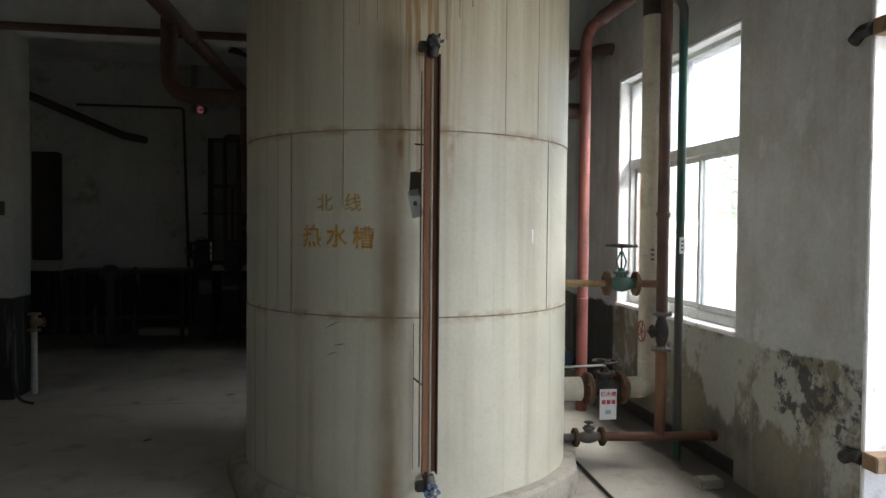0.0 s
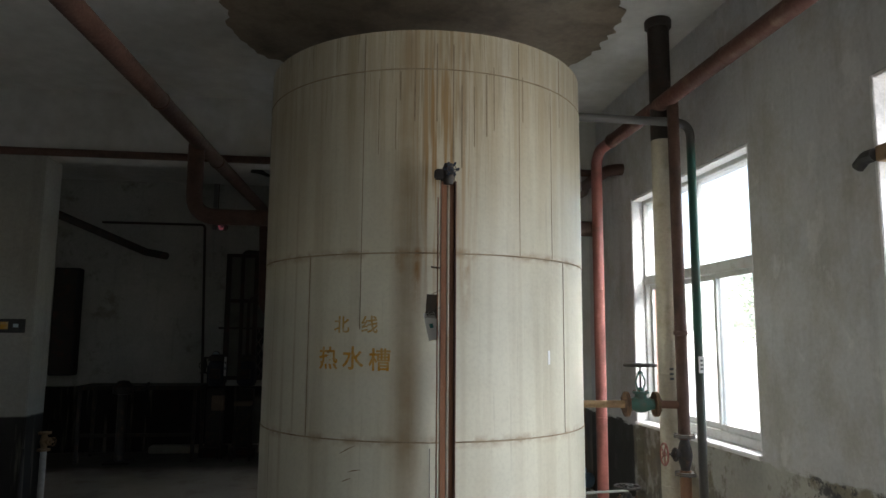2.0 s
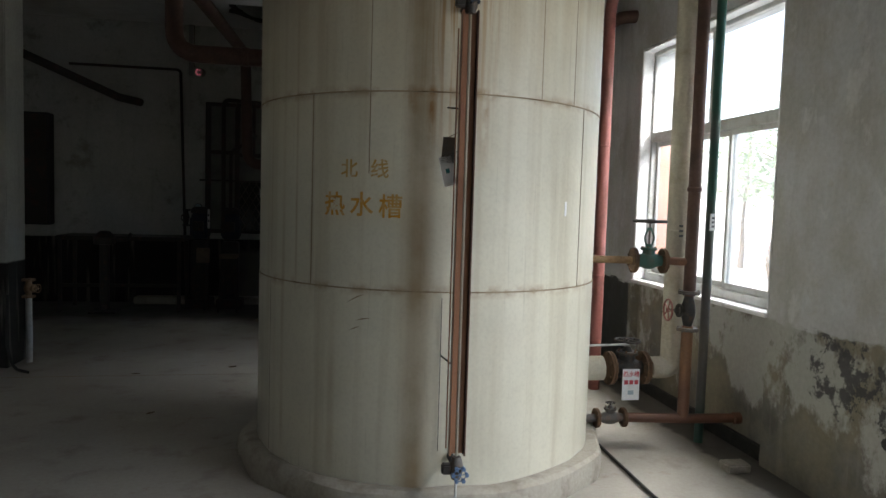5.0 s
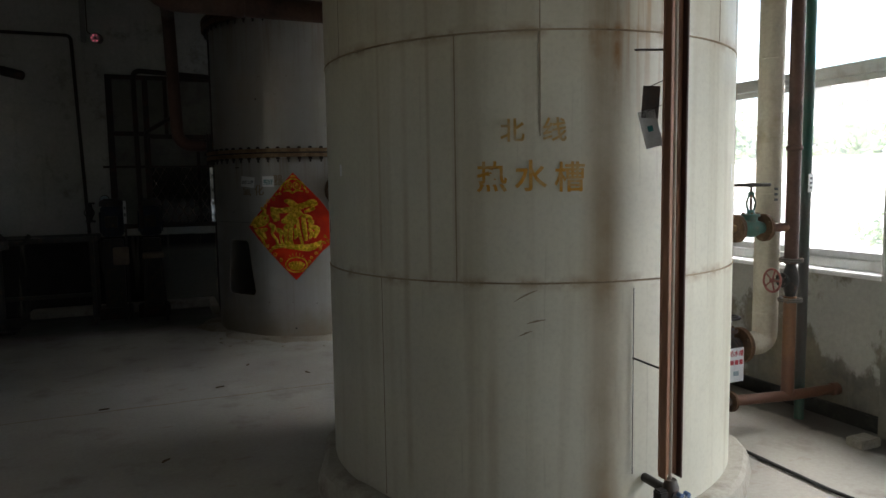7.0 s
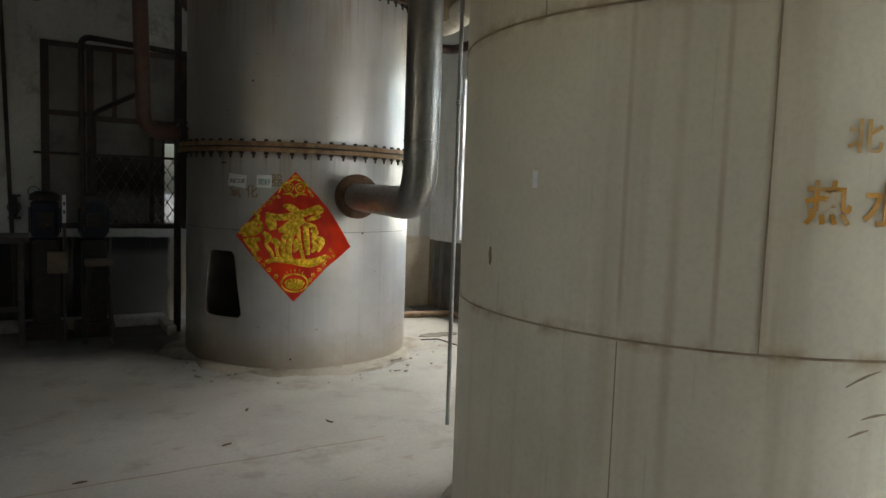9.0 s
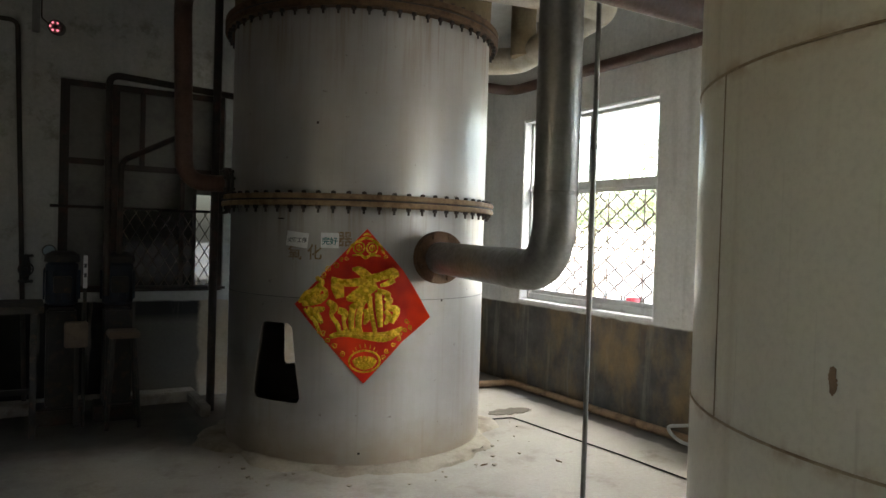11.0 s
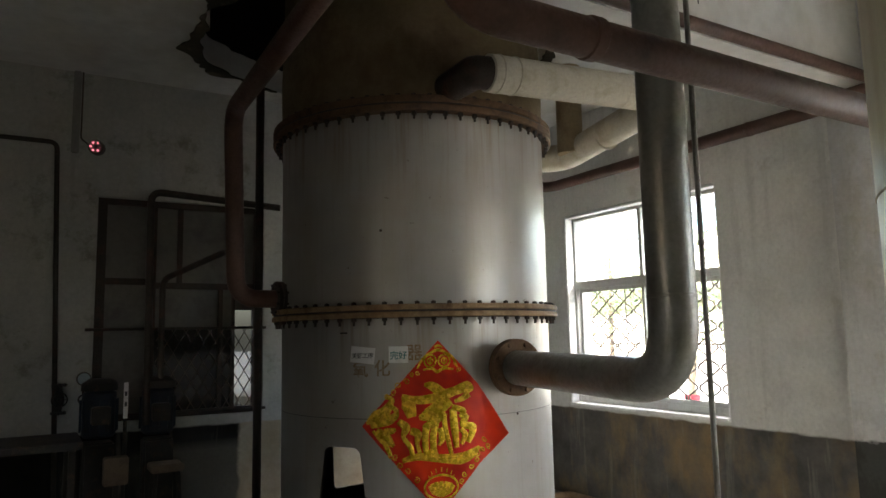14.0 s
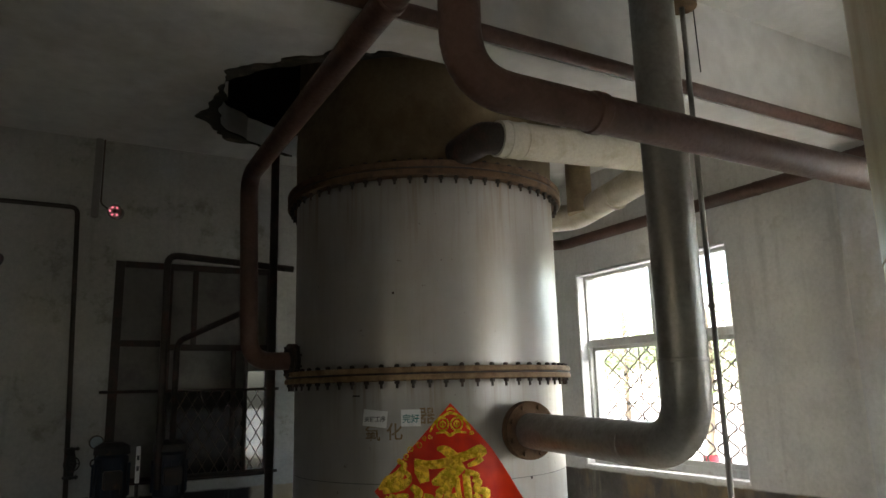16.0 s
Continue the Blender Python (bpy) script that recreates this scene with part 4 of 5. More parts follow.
for deg, z0, z1 in ((-133.9, 1.03, 1.91), (-45.2, 1.03, 1.91), (-115.3, 1.92, 3.03), (-115.3, 1.55, 1.91), (-65.9, 1.92, 3.03),
                    (-51.6, 1.92, 2.83), (-46.3, 2.65, 3.03), (-172.0, 1.92, 2.83), (150, 1.03, 1.91), (-155, 0.14, 1.02)):
    upright_seam(deg, z0, z1)
rng = random.Random(12)
for deg, z, h in ((-77.5, 2.67, 0.32), (-99.6, 2.7, 0.26), (-93.0, 2.77, 0.4), (-85.4, 2.55, 0.42), (-88.0, 2.67, 0.6), (-104.0, 2.75, 0.15)):
    part("drip", wrap(plate(0.007, h, 0.0015, 1, 3), C1, R1 - 0.0005, deg, z), FAINTSEAM, t1)
for k in range(7):
    part("drip", wrap(plate(0.002 + rng.random() * 0.004, rng.uniform(0.1, 0.45), 0.0015, 1, 3), C1, R1 - 0.0005, rng.uniform(-115, -55), 2.838 - rng.uniform(0.1, 0.3)), FAINTSEAM, t1)
for deg, z, a, w in ((-118.5, 0.985, 0.5, 0.085), (-116.2, 0.89, 0.22, 0.07), (-118.6, 0.845, 0.4, 0.05)):
    bm = plate(w, 0.007, 0.0012, 6, 1)
    for v in bm.verts:
        x = v.co.x
        v.co.y = v.co.y * (1 - abs(x) / w * 1.6) + x * a - 2.2 * x * x
    part("scratch", wrap(bm, C1, R1, deg, z), FAINTSEAM, t1)
part("scuff", wrap(prism(ragged(0, 0, [0.008, 0.01, 0.03, 0.014, 0.008, 0.01, 0.03, 0.012], 24, 0.003, 6), 0, 0.0012), C1, R1, 174.2, 1.205), RUST, t1)
part("sticker", wrap(plate(0.018, 0.07, 0.001, 2, 2), C1, R1, -53.9, 1.415), WHITE, t1, "small white sticker")
part("sticker", wrap(plate(0.02, 0.05, 0.001, 2, 2), C1, R1, -172.9, 1.45), WHITE, t1, "small white sticker")
for words, deg, z, size in (("北", -121.2, 1.572, 0.088), ("线", -112.2, 1.572, 0.088), ("热", -125.7, 1.41, 0.114), ("水", -117.3, 1.412, 0.117), ("槽", -109.0, 1.406, 0.112)):
    part("lettering", wrap(text_bm(words, size, 0.0006), C1, R1 + 0.0005, deg, z), YELLOW if z < 1.5 else FADEDYELLOW, t1, "faded yellow stencilled character " + words)
upr = [(1.26, 4.46, 3.06), (1.36, 4.47, 3.11), (1.43, 4.44, 3.04), (1.445, 4.42, 2.5)]
pipe("overflow_pipe", upr, 0.032, DARKPIPE, "black overflow pipe bent over the tank rim", 0.07)

# level gauge before the tank
gx, gy = 0.377, 3.098
lg = thing("level_gauge", (gx, gy, 0.2), "brown level gauge channel with glass tube and blue valves", "gauge")
part("channel_back", box((gx - 0.034, gy + 0.022, 0.33), (gx + 0.036, gy + 0.03, 2.235), 0.002), COPPER, lg)
part("channel_side", box((gx - 0.034, gy - 0.012, 0.33), (gx - 0.026, gy + 0.0215, 2.235), 0.002), COPPER, lg)
part("channel_side", box((gx + 0.028, gy - 0.018, 0.33), (gx + 0.036, gy + 0.0215, 2.235), 0.002), DARKBROWN, lg, "dark brown channel side")
part("cover_strip", box((gx - 0.0255, gy + 0.002, 0.34), (gx - 0.006, gy + 0.0215, 2.225), 0.003), COPPER, lg)
part("cover_strip", box((gx + 0.008, gy + 0.002, 0.34), (gx + 0.0275, gy + 0.0215, 2.225), 0.003), COPPER, lg)
part("gauge_tube", rod((gx + 0.001, gy + 0.006, 0.32), (gx + 0.001, gy + 0.006, 2.245), 0.0065, 12), BEIGE, lg, "clouded glass tube")
part("copper_line", rod((gx - 0.046, gy + 0.01, 0.36), (gx - 0.046, gy + 0.01, 2.16), 0.0035, 8), COPPER, lg)
for z, top in ((0.275, False), (2.27, True)):
    v = part("gauge_valve", rod((gx, gy - 0.03, z), (gx, 3.26, z), 0.017, 14), BLACKIRON, lg)
    part("valve_body", lathe([(0, -0.05), (0.02, -0.05), (0.03, -0.02), (0.03, 0.02), (0.02, 0.05), (0, 0.05)], (gx, gy, z), 14), BLACKIRON if top else GREYIRON, lg)
    part("side_block", box((gx - 0.065, gy - 0.02, z - 0.025), (gx - 0.02, gy + 0.02, z + 0.02), 0.006), BLACKIRON, lg)
    handwheel(lg, (gx + 0.006, gy - 0.06, z - (0.01 if not top else -0.01)), (0.1, -1, 0.05), 0.022 if top else 0.027, DARKBLUE if top else BLUE, 6, label="blue six-lobed handwheel")
    for k in range(6):
        t = 2 * math.pi * k / 6
        part("knob", rod((gx + 0.006 + 0.03 * math.cos(t), gy - 0.07, z - (0.01 if not top else -0.01) + 0.03 * math.sin(t)), (gx + 0.006 + 0.03 * math.cos(t), gy - 0.05, z - (0.01 if not top else -0.01) + 0.03 * math.sin(t)), 0.006 if top else 0.009, 8), DARKBLUE if top else BLUE, lg)
part("drain", rod((gx, gy, 0.0), (gx, gy, 0.24), 0.006, 8), HOSE, lg)
for z in (0.72, 1.83):
    part("bracket", rod((gx - 0.02, gy + 0.03, z), (gx - 0.06, 3.26, z + 0.02), 0.004, 8), BLACKIRON, lg)
part("wire_line", rod((gx - 0.06, 3.24, 0.3), (gx - 0.06, 3.24, 1.0), 0.0018, 6), BLACKIRON, lg)

for n, (dz, tilt, h, mat) in enumerate(((1.655, 4, 0.11, GREYIRON), (1.565, -14, 0.13, WHITE))):
    tg = thing("hanging_tag", (gx - 0.06, 3.12, dz), ("small grey" if n == 0 else "small white") + " tag plate hung behind the gauge", "tag")
    bm = box((-0.028, -0.001, -h / 2), (0.03, 0.001, h / 2), 0.0006)
    bmesh.ops.transform(bm, matrix=pose(gx - 0.068, 3.15, dz, 0, tilt, -30), verts=bm.verts)
    part("card", bm, mat, tg)
    if n:
        bm = box((-0.008, -0.0022, -0.01), (0.01, -0.0012, 0.01))
        bmesh.ops.transform(bm, matrix=pose(gx - 0.068, 3.15, dz, 0, tilt, -30), verts=bm.verts)
        part("mark", bm, GREENINK, tg)
    part("hook", rod((gx - 0.08, 3.15, dz + h / 2 - 0.006), (gx - 0.03, 3.112, dz + h / 2 + 0.02), 0.0015, 6), BLACKIRON, tg)

# ---- pipework between the cream tank and the east wall ----
pipe("red_riser", [(1.915, 5.32, 0.0), (1.915, 5.32, 3.03), (1.912, 4.95, 3.03)], 0.044, REDPIPE, "red oxide painted riser with an elbow under the ceiling", 0.16,
     bands=[((1.915, 5.32, 0.9), (0, 0, 1), 0.02, 1.06), ((1.915, 5.32, 1.9), (0, 0, 1), 0.02, 1.06)])
pipe("overhead_pipe", [(1.912, 4.97, 3.03), (1.91, -3.45, 3.03)], 0.05, BROWNRUST, "dark brown flaking pipe along the wall under the ceiling", 0.1,
     bands=[((1.912, 4.96, 3.03), (0, 1, 0), 0.03, 1.1), ((1.91, 3.3, 3.03), (0, 1, 0), 0.02, 1.06)])
pipe("insulated_riser", [(1.3, 4.16, 0.45), (1.48, 4.157, 0.45)], 0.075, BEIGE, "pale insulated pipe stub at the tank foot", 0.1)
pipe("insulated_riser", [(1.79, 4.157, 0.45), (1.935, 4.157, 0.45), (1.935, 4.157, 2.8)], 0.068, BEIGE, "beige insulated riser before the window", 0.13,
     bands=[((1.935, 4.157, z), (0, 0, 1), 0.012, 1.03) for z in (0.62, 1.3, 2.05)])
pipe("ceiling_stub", [(1.935, 4.157, 2.8), (1.935, 4.157, CZ)], 0.07, DARKPIPE, "dark pipe passing up through the ceiling", bands=[((1.935, 4.157, CZ - 0.03), (0, 0, 1), 0.06, 1.25)])
pipe("rust_red_riser", [(1.938, 3.992, 0.18), (1.938, 3.992, 0.74)], 0.034, RUSTRED, "rusty lower riser below the globe valve")
pipe("rust_red_riser", [(1.938, 3.992, 0.92), (1.938, 3.992, 3.02)], 0.036, BROWNPIPE, "brown painted riser joining the overhead pipe", bands=[((1.938, 3.992, 1.55), (0, 0, 1), 0.03, 1.2)])
pipe("green_pipe", [(2.064, 4.019, 0.02), (2.064, 4.019, 2.885), (1.27, 4.05, 2.9)], 0.027, GREENPIPE, "thin pipe in worn green and grey paint", 0.1)
tg = thing("pipe_label", (2.064, 3.99, 1.36), "small white label on the green pipe", "label")
part("card", box((2.045, 3.988, 1.31), (2.083, 3.991, 1.41), 0.0008), WHITE, tg)
for z in (1.335, 1.36, 1.385):
    part("mark", box((2.056, 3.9865, z - 0.006), (2.072, 3.9879, z + 0.006)), DARKINK, tg)
tg = thing("pipe_label", (1.9, 4.09, 1.3), "grey printed marks on the beige riser", "label")
for z in (1.27, 1.3, 1.33):
    part("mark", box((1.905, 4.086, z - 0.007), (1.93, 4.0888, z + 0.007)), DARKINK, tg)
valve("green_globe_valve", (1.697, 4.05, 1.122), (1, -0.1, 0), (0, 0, 1), 0.18, 0.043, GREENVALVE, DARKRUST, BLACKIRON, 0.092, 0.15, "green flanged globe valve with black handwheel")
pipe("branch_pipe", [(1.25, 4.1, 1.122), (1.6, 4.06, 1.122)], 0.022, RUSTCREAM, "pale rust-stained branch pipe")
pipe("branch_pipe", [(1.795, 4.04, 1.122), (1.938, 3.992, 1.122)], 0.024, RUSTRED, "short rusty branch pipe")
valve("red_wheel_valve", (1.938, 3.992, 0.83), (0, 0, 1), (-1, 0.08, 0.03), 0.22, 0.036, BLACKIRON, GREYIRON, REDPIPE, 0.062, 0.05, "dark globe valve with red-brown handwheel", arch=False)
valve("black_gate_valve", (1.64, 4.157, 0.45), (1, 0, 0), (0, 0, 1), 0.22, 0.058, BLACKIRON, DARKRUST, BLACKIRON, 0.075, 0.045, "black gate valve with hanging sign", arch=False)
pipe("lever_rod", [(1.32, 4.1, 0.6), (1.62, 4.09, 0.61)], 0.007, HOSE, "thin pale lever rod by the gate valve")
valve("drain_valve", (1.5, 4.05, 0.175), (1, 0, 0), (0, 0, 1), 0.17, 0.033, GREYIRON, DARKRUST, GREYIRON, 0.028, 0.02, "small grey flanged drain valve", arch=False)
pipe("drain_pipe", [(1.2, 4.06, 0.175), (1.42, 4.05, 0.175)], 0.024, GREYIRON, "short grey drain stub at the tank")
pipe("drain_pipe", [(1.585, 4.05, 0.175), (1.95, 3.985, 0.178), (EX + 0.08, 3.965, 0.18)], 0.029, RUSTRED, "rusty drain pipe running into the wall", 0.1,
     bands=[((EX + 0.035, 3.965, 0.18), (1, 0, 0), 0.05, 1.25)])
sg = thing("valve_sign", (1.628, 4.06, 0.37), "white sign with red writing hung on the black valve", "sign")
part("card", box((1.573, 4.058, 0.275), (1.683, 4.061, 0.465), 0.001), WHITE, sg)
bm = text_bm("热水槽", 0.034, 0.0006)
bmesh.ops.transform(bm, matrix=pose(1.628, 4.0572, 0.435, 90, 0, 0), verts=bm.verts)
part("lettering", bm, REDINK, sg)
for x0, x1, z in ((1.585, 1.61, 0.385), (1.617, 1.642, 0.385), (1.65, 1.673, 0.385)):
    part("mark", box((x0, 4.0565, z - 0.013), (x1, 4.0579, z + 0.013)), REDINK, sg)
part("mark", box((1.61, 4.0565, 0.31), (1.646, 4.0579, 0.335)), DIAL, sg)
part("wire", tube([(1.6, 4.06, 0.46), (1.63, 4.09, 0.53), (1.66, 4.06, 0.46)], 0.002, 0.02, 6), BLACKIRON, sg)
solid("loose_brick", box((1.98, 3.56, 0), (2.12, 3.66, 0.05), 0.008), CONCRETE, "grey broken brick on the floor by the wall", "brick")
pipe("floor_cable", [(1.44, 4.25, 0.012), (1.43, 3.8, 0.012), (1.42, 3.3, 0.012), (1.5, 2.6, 0.012), (1.8, 1.2, 0.012)], 0.009, RUBBER, "black cable lying on the floor", 0.3, 8)

# ---- overhead pipes ----
pipe("crossing_pipe", [(-1.27, 5.44, 2.99), (-1.27, 5.44, 2.428), (1.9, 5.41, 2.41)], 0.062, BROWNPIPE, "brown oxide pipe crossing behind the cream tank", 0.17,
     bands=[((-0.78, 5.436, 2.426), (1, 0, 0), 0.05, 1.1), ((0.9, 5.42, 2.416), (1, 0, 0), 0.03, 1.06)])
pipe("long_red_pipe", [(-0.76, 8.44, 1.794), (-1.065, 8.44, 1.794), (-1.1, 8.44, 3.02), (-1.207, 6.219, 3.003), (-1.379, 2.083, 2.972), (-1.6, -3.45, 2.93)], 0.058, BROWNPIPE, "long brown pipe dropping to the silver column", 0.17,
     bands=[((-1.216, 6.0, 3.0), (0.03, 1, 0.01), 0.05, 1.12), ((-1.283, 4.4, 2.989), (0.03, 1, 0.01), 0.03, 1.08)])
pipe("beam_pipe", [(-5.9, 6.143, 3.062), (2.22, 6.143, 3.062)], 0.034, BROWNPIPE, "brown pipe along the foot of the beam", 0.1, 14)
pipe("wall_pipe", [(1.0, 9.32, 2.96), (2.225, 9.27, 2.965), (2.215, 6.5, 2.965), (2.14, 6.3, 2.965), (2.13, 5.62, 2.965), (EX + 0.05, 5.55, 2.965)], 0.05, BROWNPIPE, "brown pipe along the east wall above the window", 0.16,
     bands=[((2.217, 7.0, 2.965), (0, 1, 0), 0.03, 1.08)])

# ---- silver column ----
C2, R2 = (0.186, 8.342), 0.933
t2 = thing("silver_column", (*C2, 0), "tall silver painted column with bolted rusty flanges and a red poster", "tank")
bm = lathe([(0, 0), (1.06, 0), (1.03, 0.02), (0.95, 0.035), (0, 0.035)], (*C2, 0), 96)
for v in bm.verts:
    d = Vector((v.co.x - C2[0], v.co.y - C2[1], 0))
    if d.length > 0.9:
        v.co += d.normalized() * (0.2 * noise.noise(v.co * 2.2) + 0.07 * noise.noise(v.co * 6) + 0.03 * noise.noise(v.co * 14))
part("footing", bm, MUD, t2, "crumbling cement footing")
shell = lathe([(R2, 0.02), (R2, 1.64), (R2 - 0.012, 1.64), (R2 - 0.012, 0.02)], (*C2, 0), 128, close=True)


def hatch_cutter(deg, z0, z1, w0, w1, r0, r1, bm=None):
    """A wedge through the skirt with a rounded trapezoid outline."""
    outline = []
    for cx, cz, rr, a0 in ((w0 / 2, z0, 0.04, -90), (w1 / 2, z1, 0.05, 0), (-w1 / 2, z1, 0.05, 90), (-w0 / 2, z0, 0.04, 180)):
        sx, sz = (1 if cx > 0 else -1), (1 if cz == z1 else -1)
        for k in range(6):
            t = radians(a0 + 90 * k / 5)
            outline.append((cx - sx * rr + rr * math.cos(t), cz - sz * rr + rr * math.sin(t)))
    bm = bm or bmesh.new()
    rings = []
    for r in (r0, r1):
        rings.append([bm.verts.new((C2[0] + r * math.cos(radians(deg) + x / R2), C2[1] + r * math.sin(radians(deg) + x / R2), z)) for x, z in outline])
    bm.faces.new(rings[0][::-1])
    bm.faces.new(rings[1])
    for i in range(len(outline)):
        j = (i + 1) % len(outline)
        bm.faces.new((rings[0][i], rings[0][j], rings[1][j], rings[1][i]))
    return bm


cutter = hatch_cutter(-147.3, 0.395, 0.9, 0.375, 0.255, R2 - 0.1, R2 + 0.1)
hatch_cutter(96.5, 0.36, 0.82, 0.34, 0.36, R2 - 0.1, R2 + 0.1, cutter)
part("skirt", cut(shell, cutter), SILVER, t2)
# added floor and deck, coloured dark so the hatch looks unlit inside
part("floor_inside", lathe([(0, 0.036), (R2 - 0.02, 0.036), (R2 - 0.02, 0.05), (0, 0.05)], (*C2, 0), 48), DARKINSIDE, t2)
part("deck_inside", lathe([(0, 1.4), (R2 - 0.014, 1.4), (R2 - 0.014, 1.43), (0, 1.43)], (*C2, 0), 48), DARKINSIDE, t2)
part("seam", ring_bm(R2, 0.003, Matrix.Translation((*C2, 1.064)), 128, 6), GREYPIPE, t2)
part("shell_course", lathe([(R2 - 0.008, 1.71), (R2, 1.71), (R2, 2.87), (R2 - 0.008, 2.87)], (*C2, 0), 128), SILVER, t2)
part("upper_course", lathe([(R2 - 0.01, 2.96), (R2 + 0.004, 2.965), (R2 + 0.01, 3.3), (R2 - 0.005, 3.7), (R2 - 0.02, 5.3)], (*C2, 0), 96), BROWNWRAP, t2, "brown insulated upper section")
for z, mats, dz in ((1.682, (RUSTCREAM, RUSTCREAM), 0.038), (2.918, (DARKRUST, DARKRUST), 0.048)):
    for k, s in enumerate((-1, 1)):
        a, b = sorted((z + s * 0.006, z + s * dz))
        part("flange_ring", lathe([(R2 - 0.02, a), (R2 + 0.062, a), (R2 + 0.067, a + 0.005), (R2 + 0.067, b - 0.005), (R2 + 0.062, b), (R2 - 0.02, b)], (*C2, 0), 128), mats[k], t2)
    part("gasket", lathe([(R2 - 0.02, z - 0.006), (R2 + 0.055, z - 0.006), (R2 + 0.055, z + 0.006), (R2 - 0.02, z + 0.006)], (*C2, 0), 96), DARKPIPE, t2)
    bolt = None
    for k in range(64):
        t = 2 * math.pi * k / 64
        c = (C2[0] + (R2 + 0.035) * math.cos(t), C2[1] + (R2 + 0.035) * math.sin(t), 0)
        if bolt is None:
            bm = lathe([(0, -dz - 0.045), (0.008, -dz - 0.045), (0.009, -dz - 0.02), (0.017, -dz - 0.02), (0.017, -dz), (0.009, -dz), (0.009, dz), (0.016, dz), (0.016, dz + 0.014), (0, dz + 0.02)], c, 6)
            bmesh.ops.translate(bm, vec=-Vector(c), verts=bm.verts)
            bolt = link_mesh("bolt", bm, DARKPIPE)
        ob = new("bolt", bolt)
        ob.parent = t2
        ob.location = Vector((c[0], c[1], z)) - origin[t2]

part("branch", tube([(C2[0] + 0.9 * math.cos(radians(-84)), C2[1] + 0.9 * math.sin(radians(-84)), 1.343), (0.262, 7.27, 1.342)], 0.1, 0.1, 28), DARKRUST, t2, "rusty nozzle")
flange(t2, (0.258, 7.27, 1.342), (-0.1, -1, 0), 0.165, 0.03, DARKRUST, 8)
pipe("outlet_pipe", [(0.25, 7.24, 1.34), (0.059, 5.915, 1.325), (0.059, 5.915, CZ)], 0.099, GREYPIPE, "large grey pipe from the silver column up to the ceiling", 0.26, 36,
     bands=[((0.059, 5.915, 1.68), (0, 0, 1), 0.022, 1.03), ((0.114, 6.3, 1.329), (-0.144, -1, 0), 0.014, 1.02)])
tg = thing("pipe_label", (0.1, 6.6, 1.33), "tiny white label on the grey outlet pipe", "label")
part("card", box((0.08, 6.6, 1.315), (0.085, 6.64, 1.335), 0.0008), WHITE, tg)
pipe("conduit", [(0.325, 5.965, 0.0), (0.325, 5.965, 3.36)], 0.0125, GREYPIPE, "thin grey steel conduit standing from floor to beam", 0.1, 10,
     bands=[((0.325, 5.965, 1.92), (0, 0, 1), 0.03, 1.35)])
jb = thing("junction_disc", (0.325, 5.99, 3.36), "small rusty junction plate at the conduit head", "plate")
part("plate", rod((0.325, 5.965, 3.36), (0.325, 5.965, 3.385), 0.07, 20), RUST, jb)
pipe("hanging_wire", [(0.42, 5.97, 3.05), (0.41, 5.97, 3.5), (0.41, 5.97, CZ)], 0.003, RUBBER, "thin black wire hanging from the ceiling", 0.1, 6)
flange(pipe("column_inlet", [(-0.68, 8.44, 1.794), (-0.77, 8.44, 1.794)], 0.058, RUST, "rusty inlet stub on the silver column", 0.1), (-0.785, 8.44, 1.794), (1, 0, 0), 0.115, 0.025, DARKPIPE, 8)
pipe("insulated_loop", [(-0.02, 7.07, 3.01), (1.36, 6.98, 3.06), (1.52, 8.2, 2.95), (0.98, 8.6, 2.93)], 0.108, BEIGE, "beige wrapped pipe looping round the column head", 0.2, 26,
     bands=[((0.04, 7.067, 3.013), (1, -0.07, 0.03), 0.012, 1.05), ((0.15, 7.06, 3.017), (1, -0.07, 0.03), 0.014, 1.05), ((0.95, 7.008, 3.046), (1, -0.07, 0.03), 0.012, 1.03), ((1.45, 7.65, 2.986), (0.17, 1, -0.06), 0.012, 1.03)])
pipe("column_outlet", [(-0.04, 7.5, 3.04), (-0.09, 7.1, 3.012), (0.02, 7.068, 3.012)], 0.095, DARKPIPE, "blackened outlet stub between column and wrapped pipe", 0.03, 20)
pipe("insulated_drop", [(1.42, 8.02, 2.93), (1.42, 8.02, CZ)], 0.1, DIRTYWRAP, "dirty tan wrapped pipe dropping from the ceiling", 0.1, 22)
sc = thing("paper_scrap", (-1.165, 7.1, 3.06), "white paper scrap stuck on the brown pipe", "paper")
part("sheet", box((-1.19, 7.05, 3.055), (-1.14, 7.12, 3.069), 0.001), WHITE, sc)
pipe("thin_riser", [(-0.665, 9.32, 0.0), (-0.665, 9.32, CZ)], 0.032, DARKPIPE, "thin black standpipe beside the kerb", 0.1, 12, bands=[((-0.665, 9.32, 1.85), (0, 0, 1), 0.06, 1.3)])

# poster and cards on the column
ps = thing("poster", (*C2, 0.53), "red diamond paper with gold lucky characters, one corner curling", "poster")
PD, PZ = -111.0, 1.024
HALF = 0.484


def curl(v):
    """Lifts the loose right-hand corner."""
    k = max(0.0, v.co.x - 0.24)
    v.co.z += 1.5 * k * k + 0.002
    v.co.x -= 1.2 * k * k
    v.co.y -= 0.3 * k
    return v


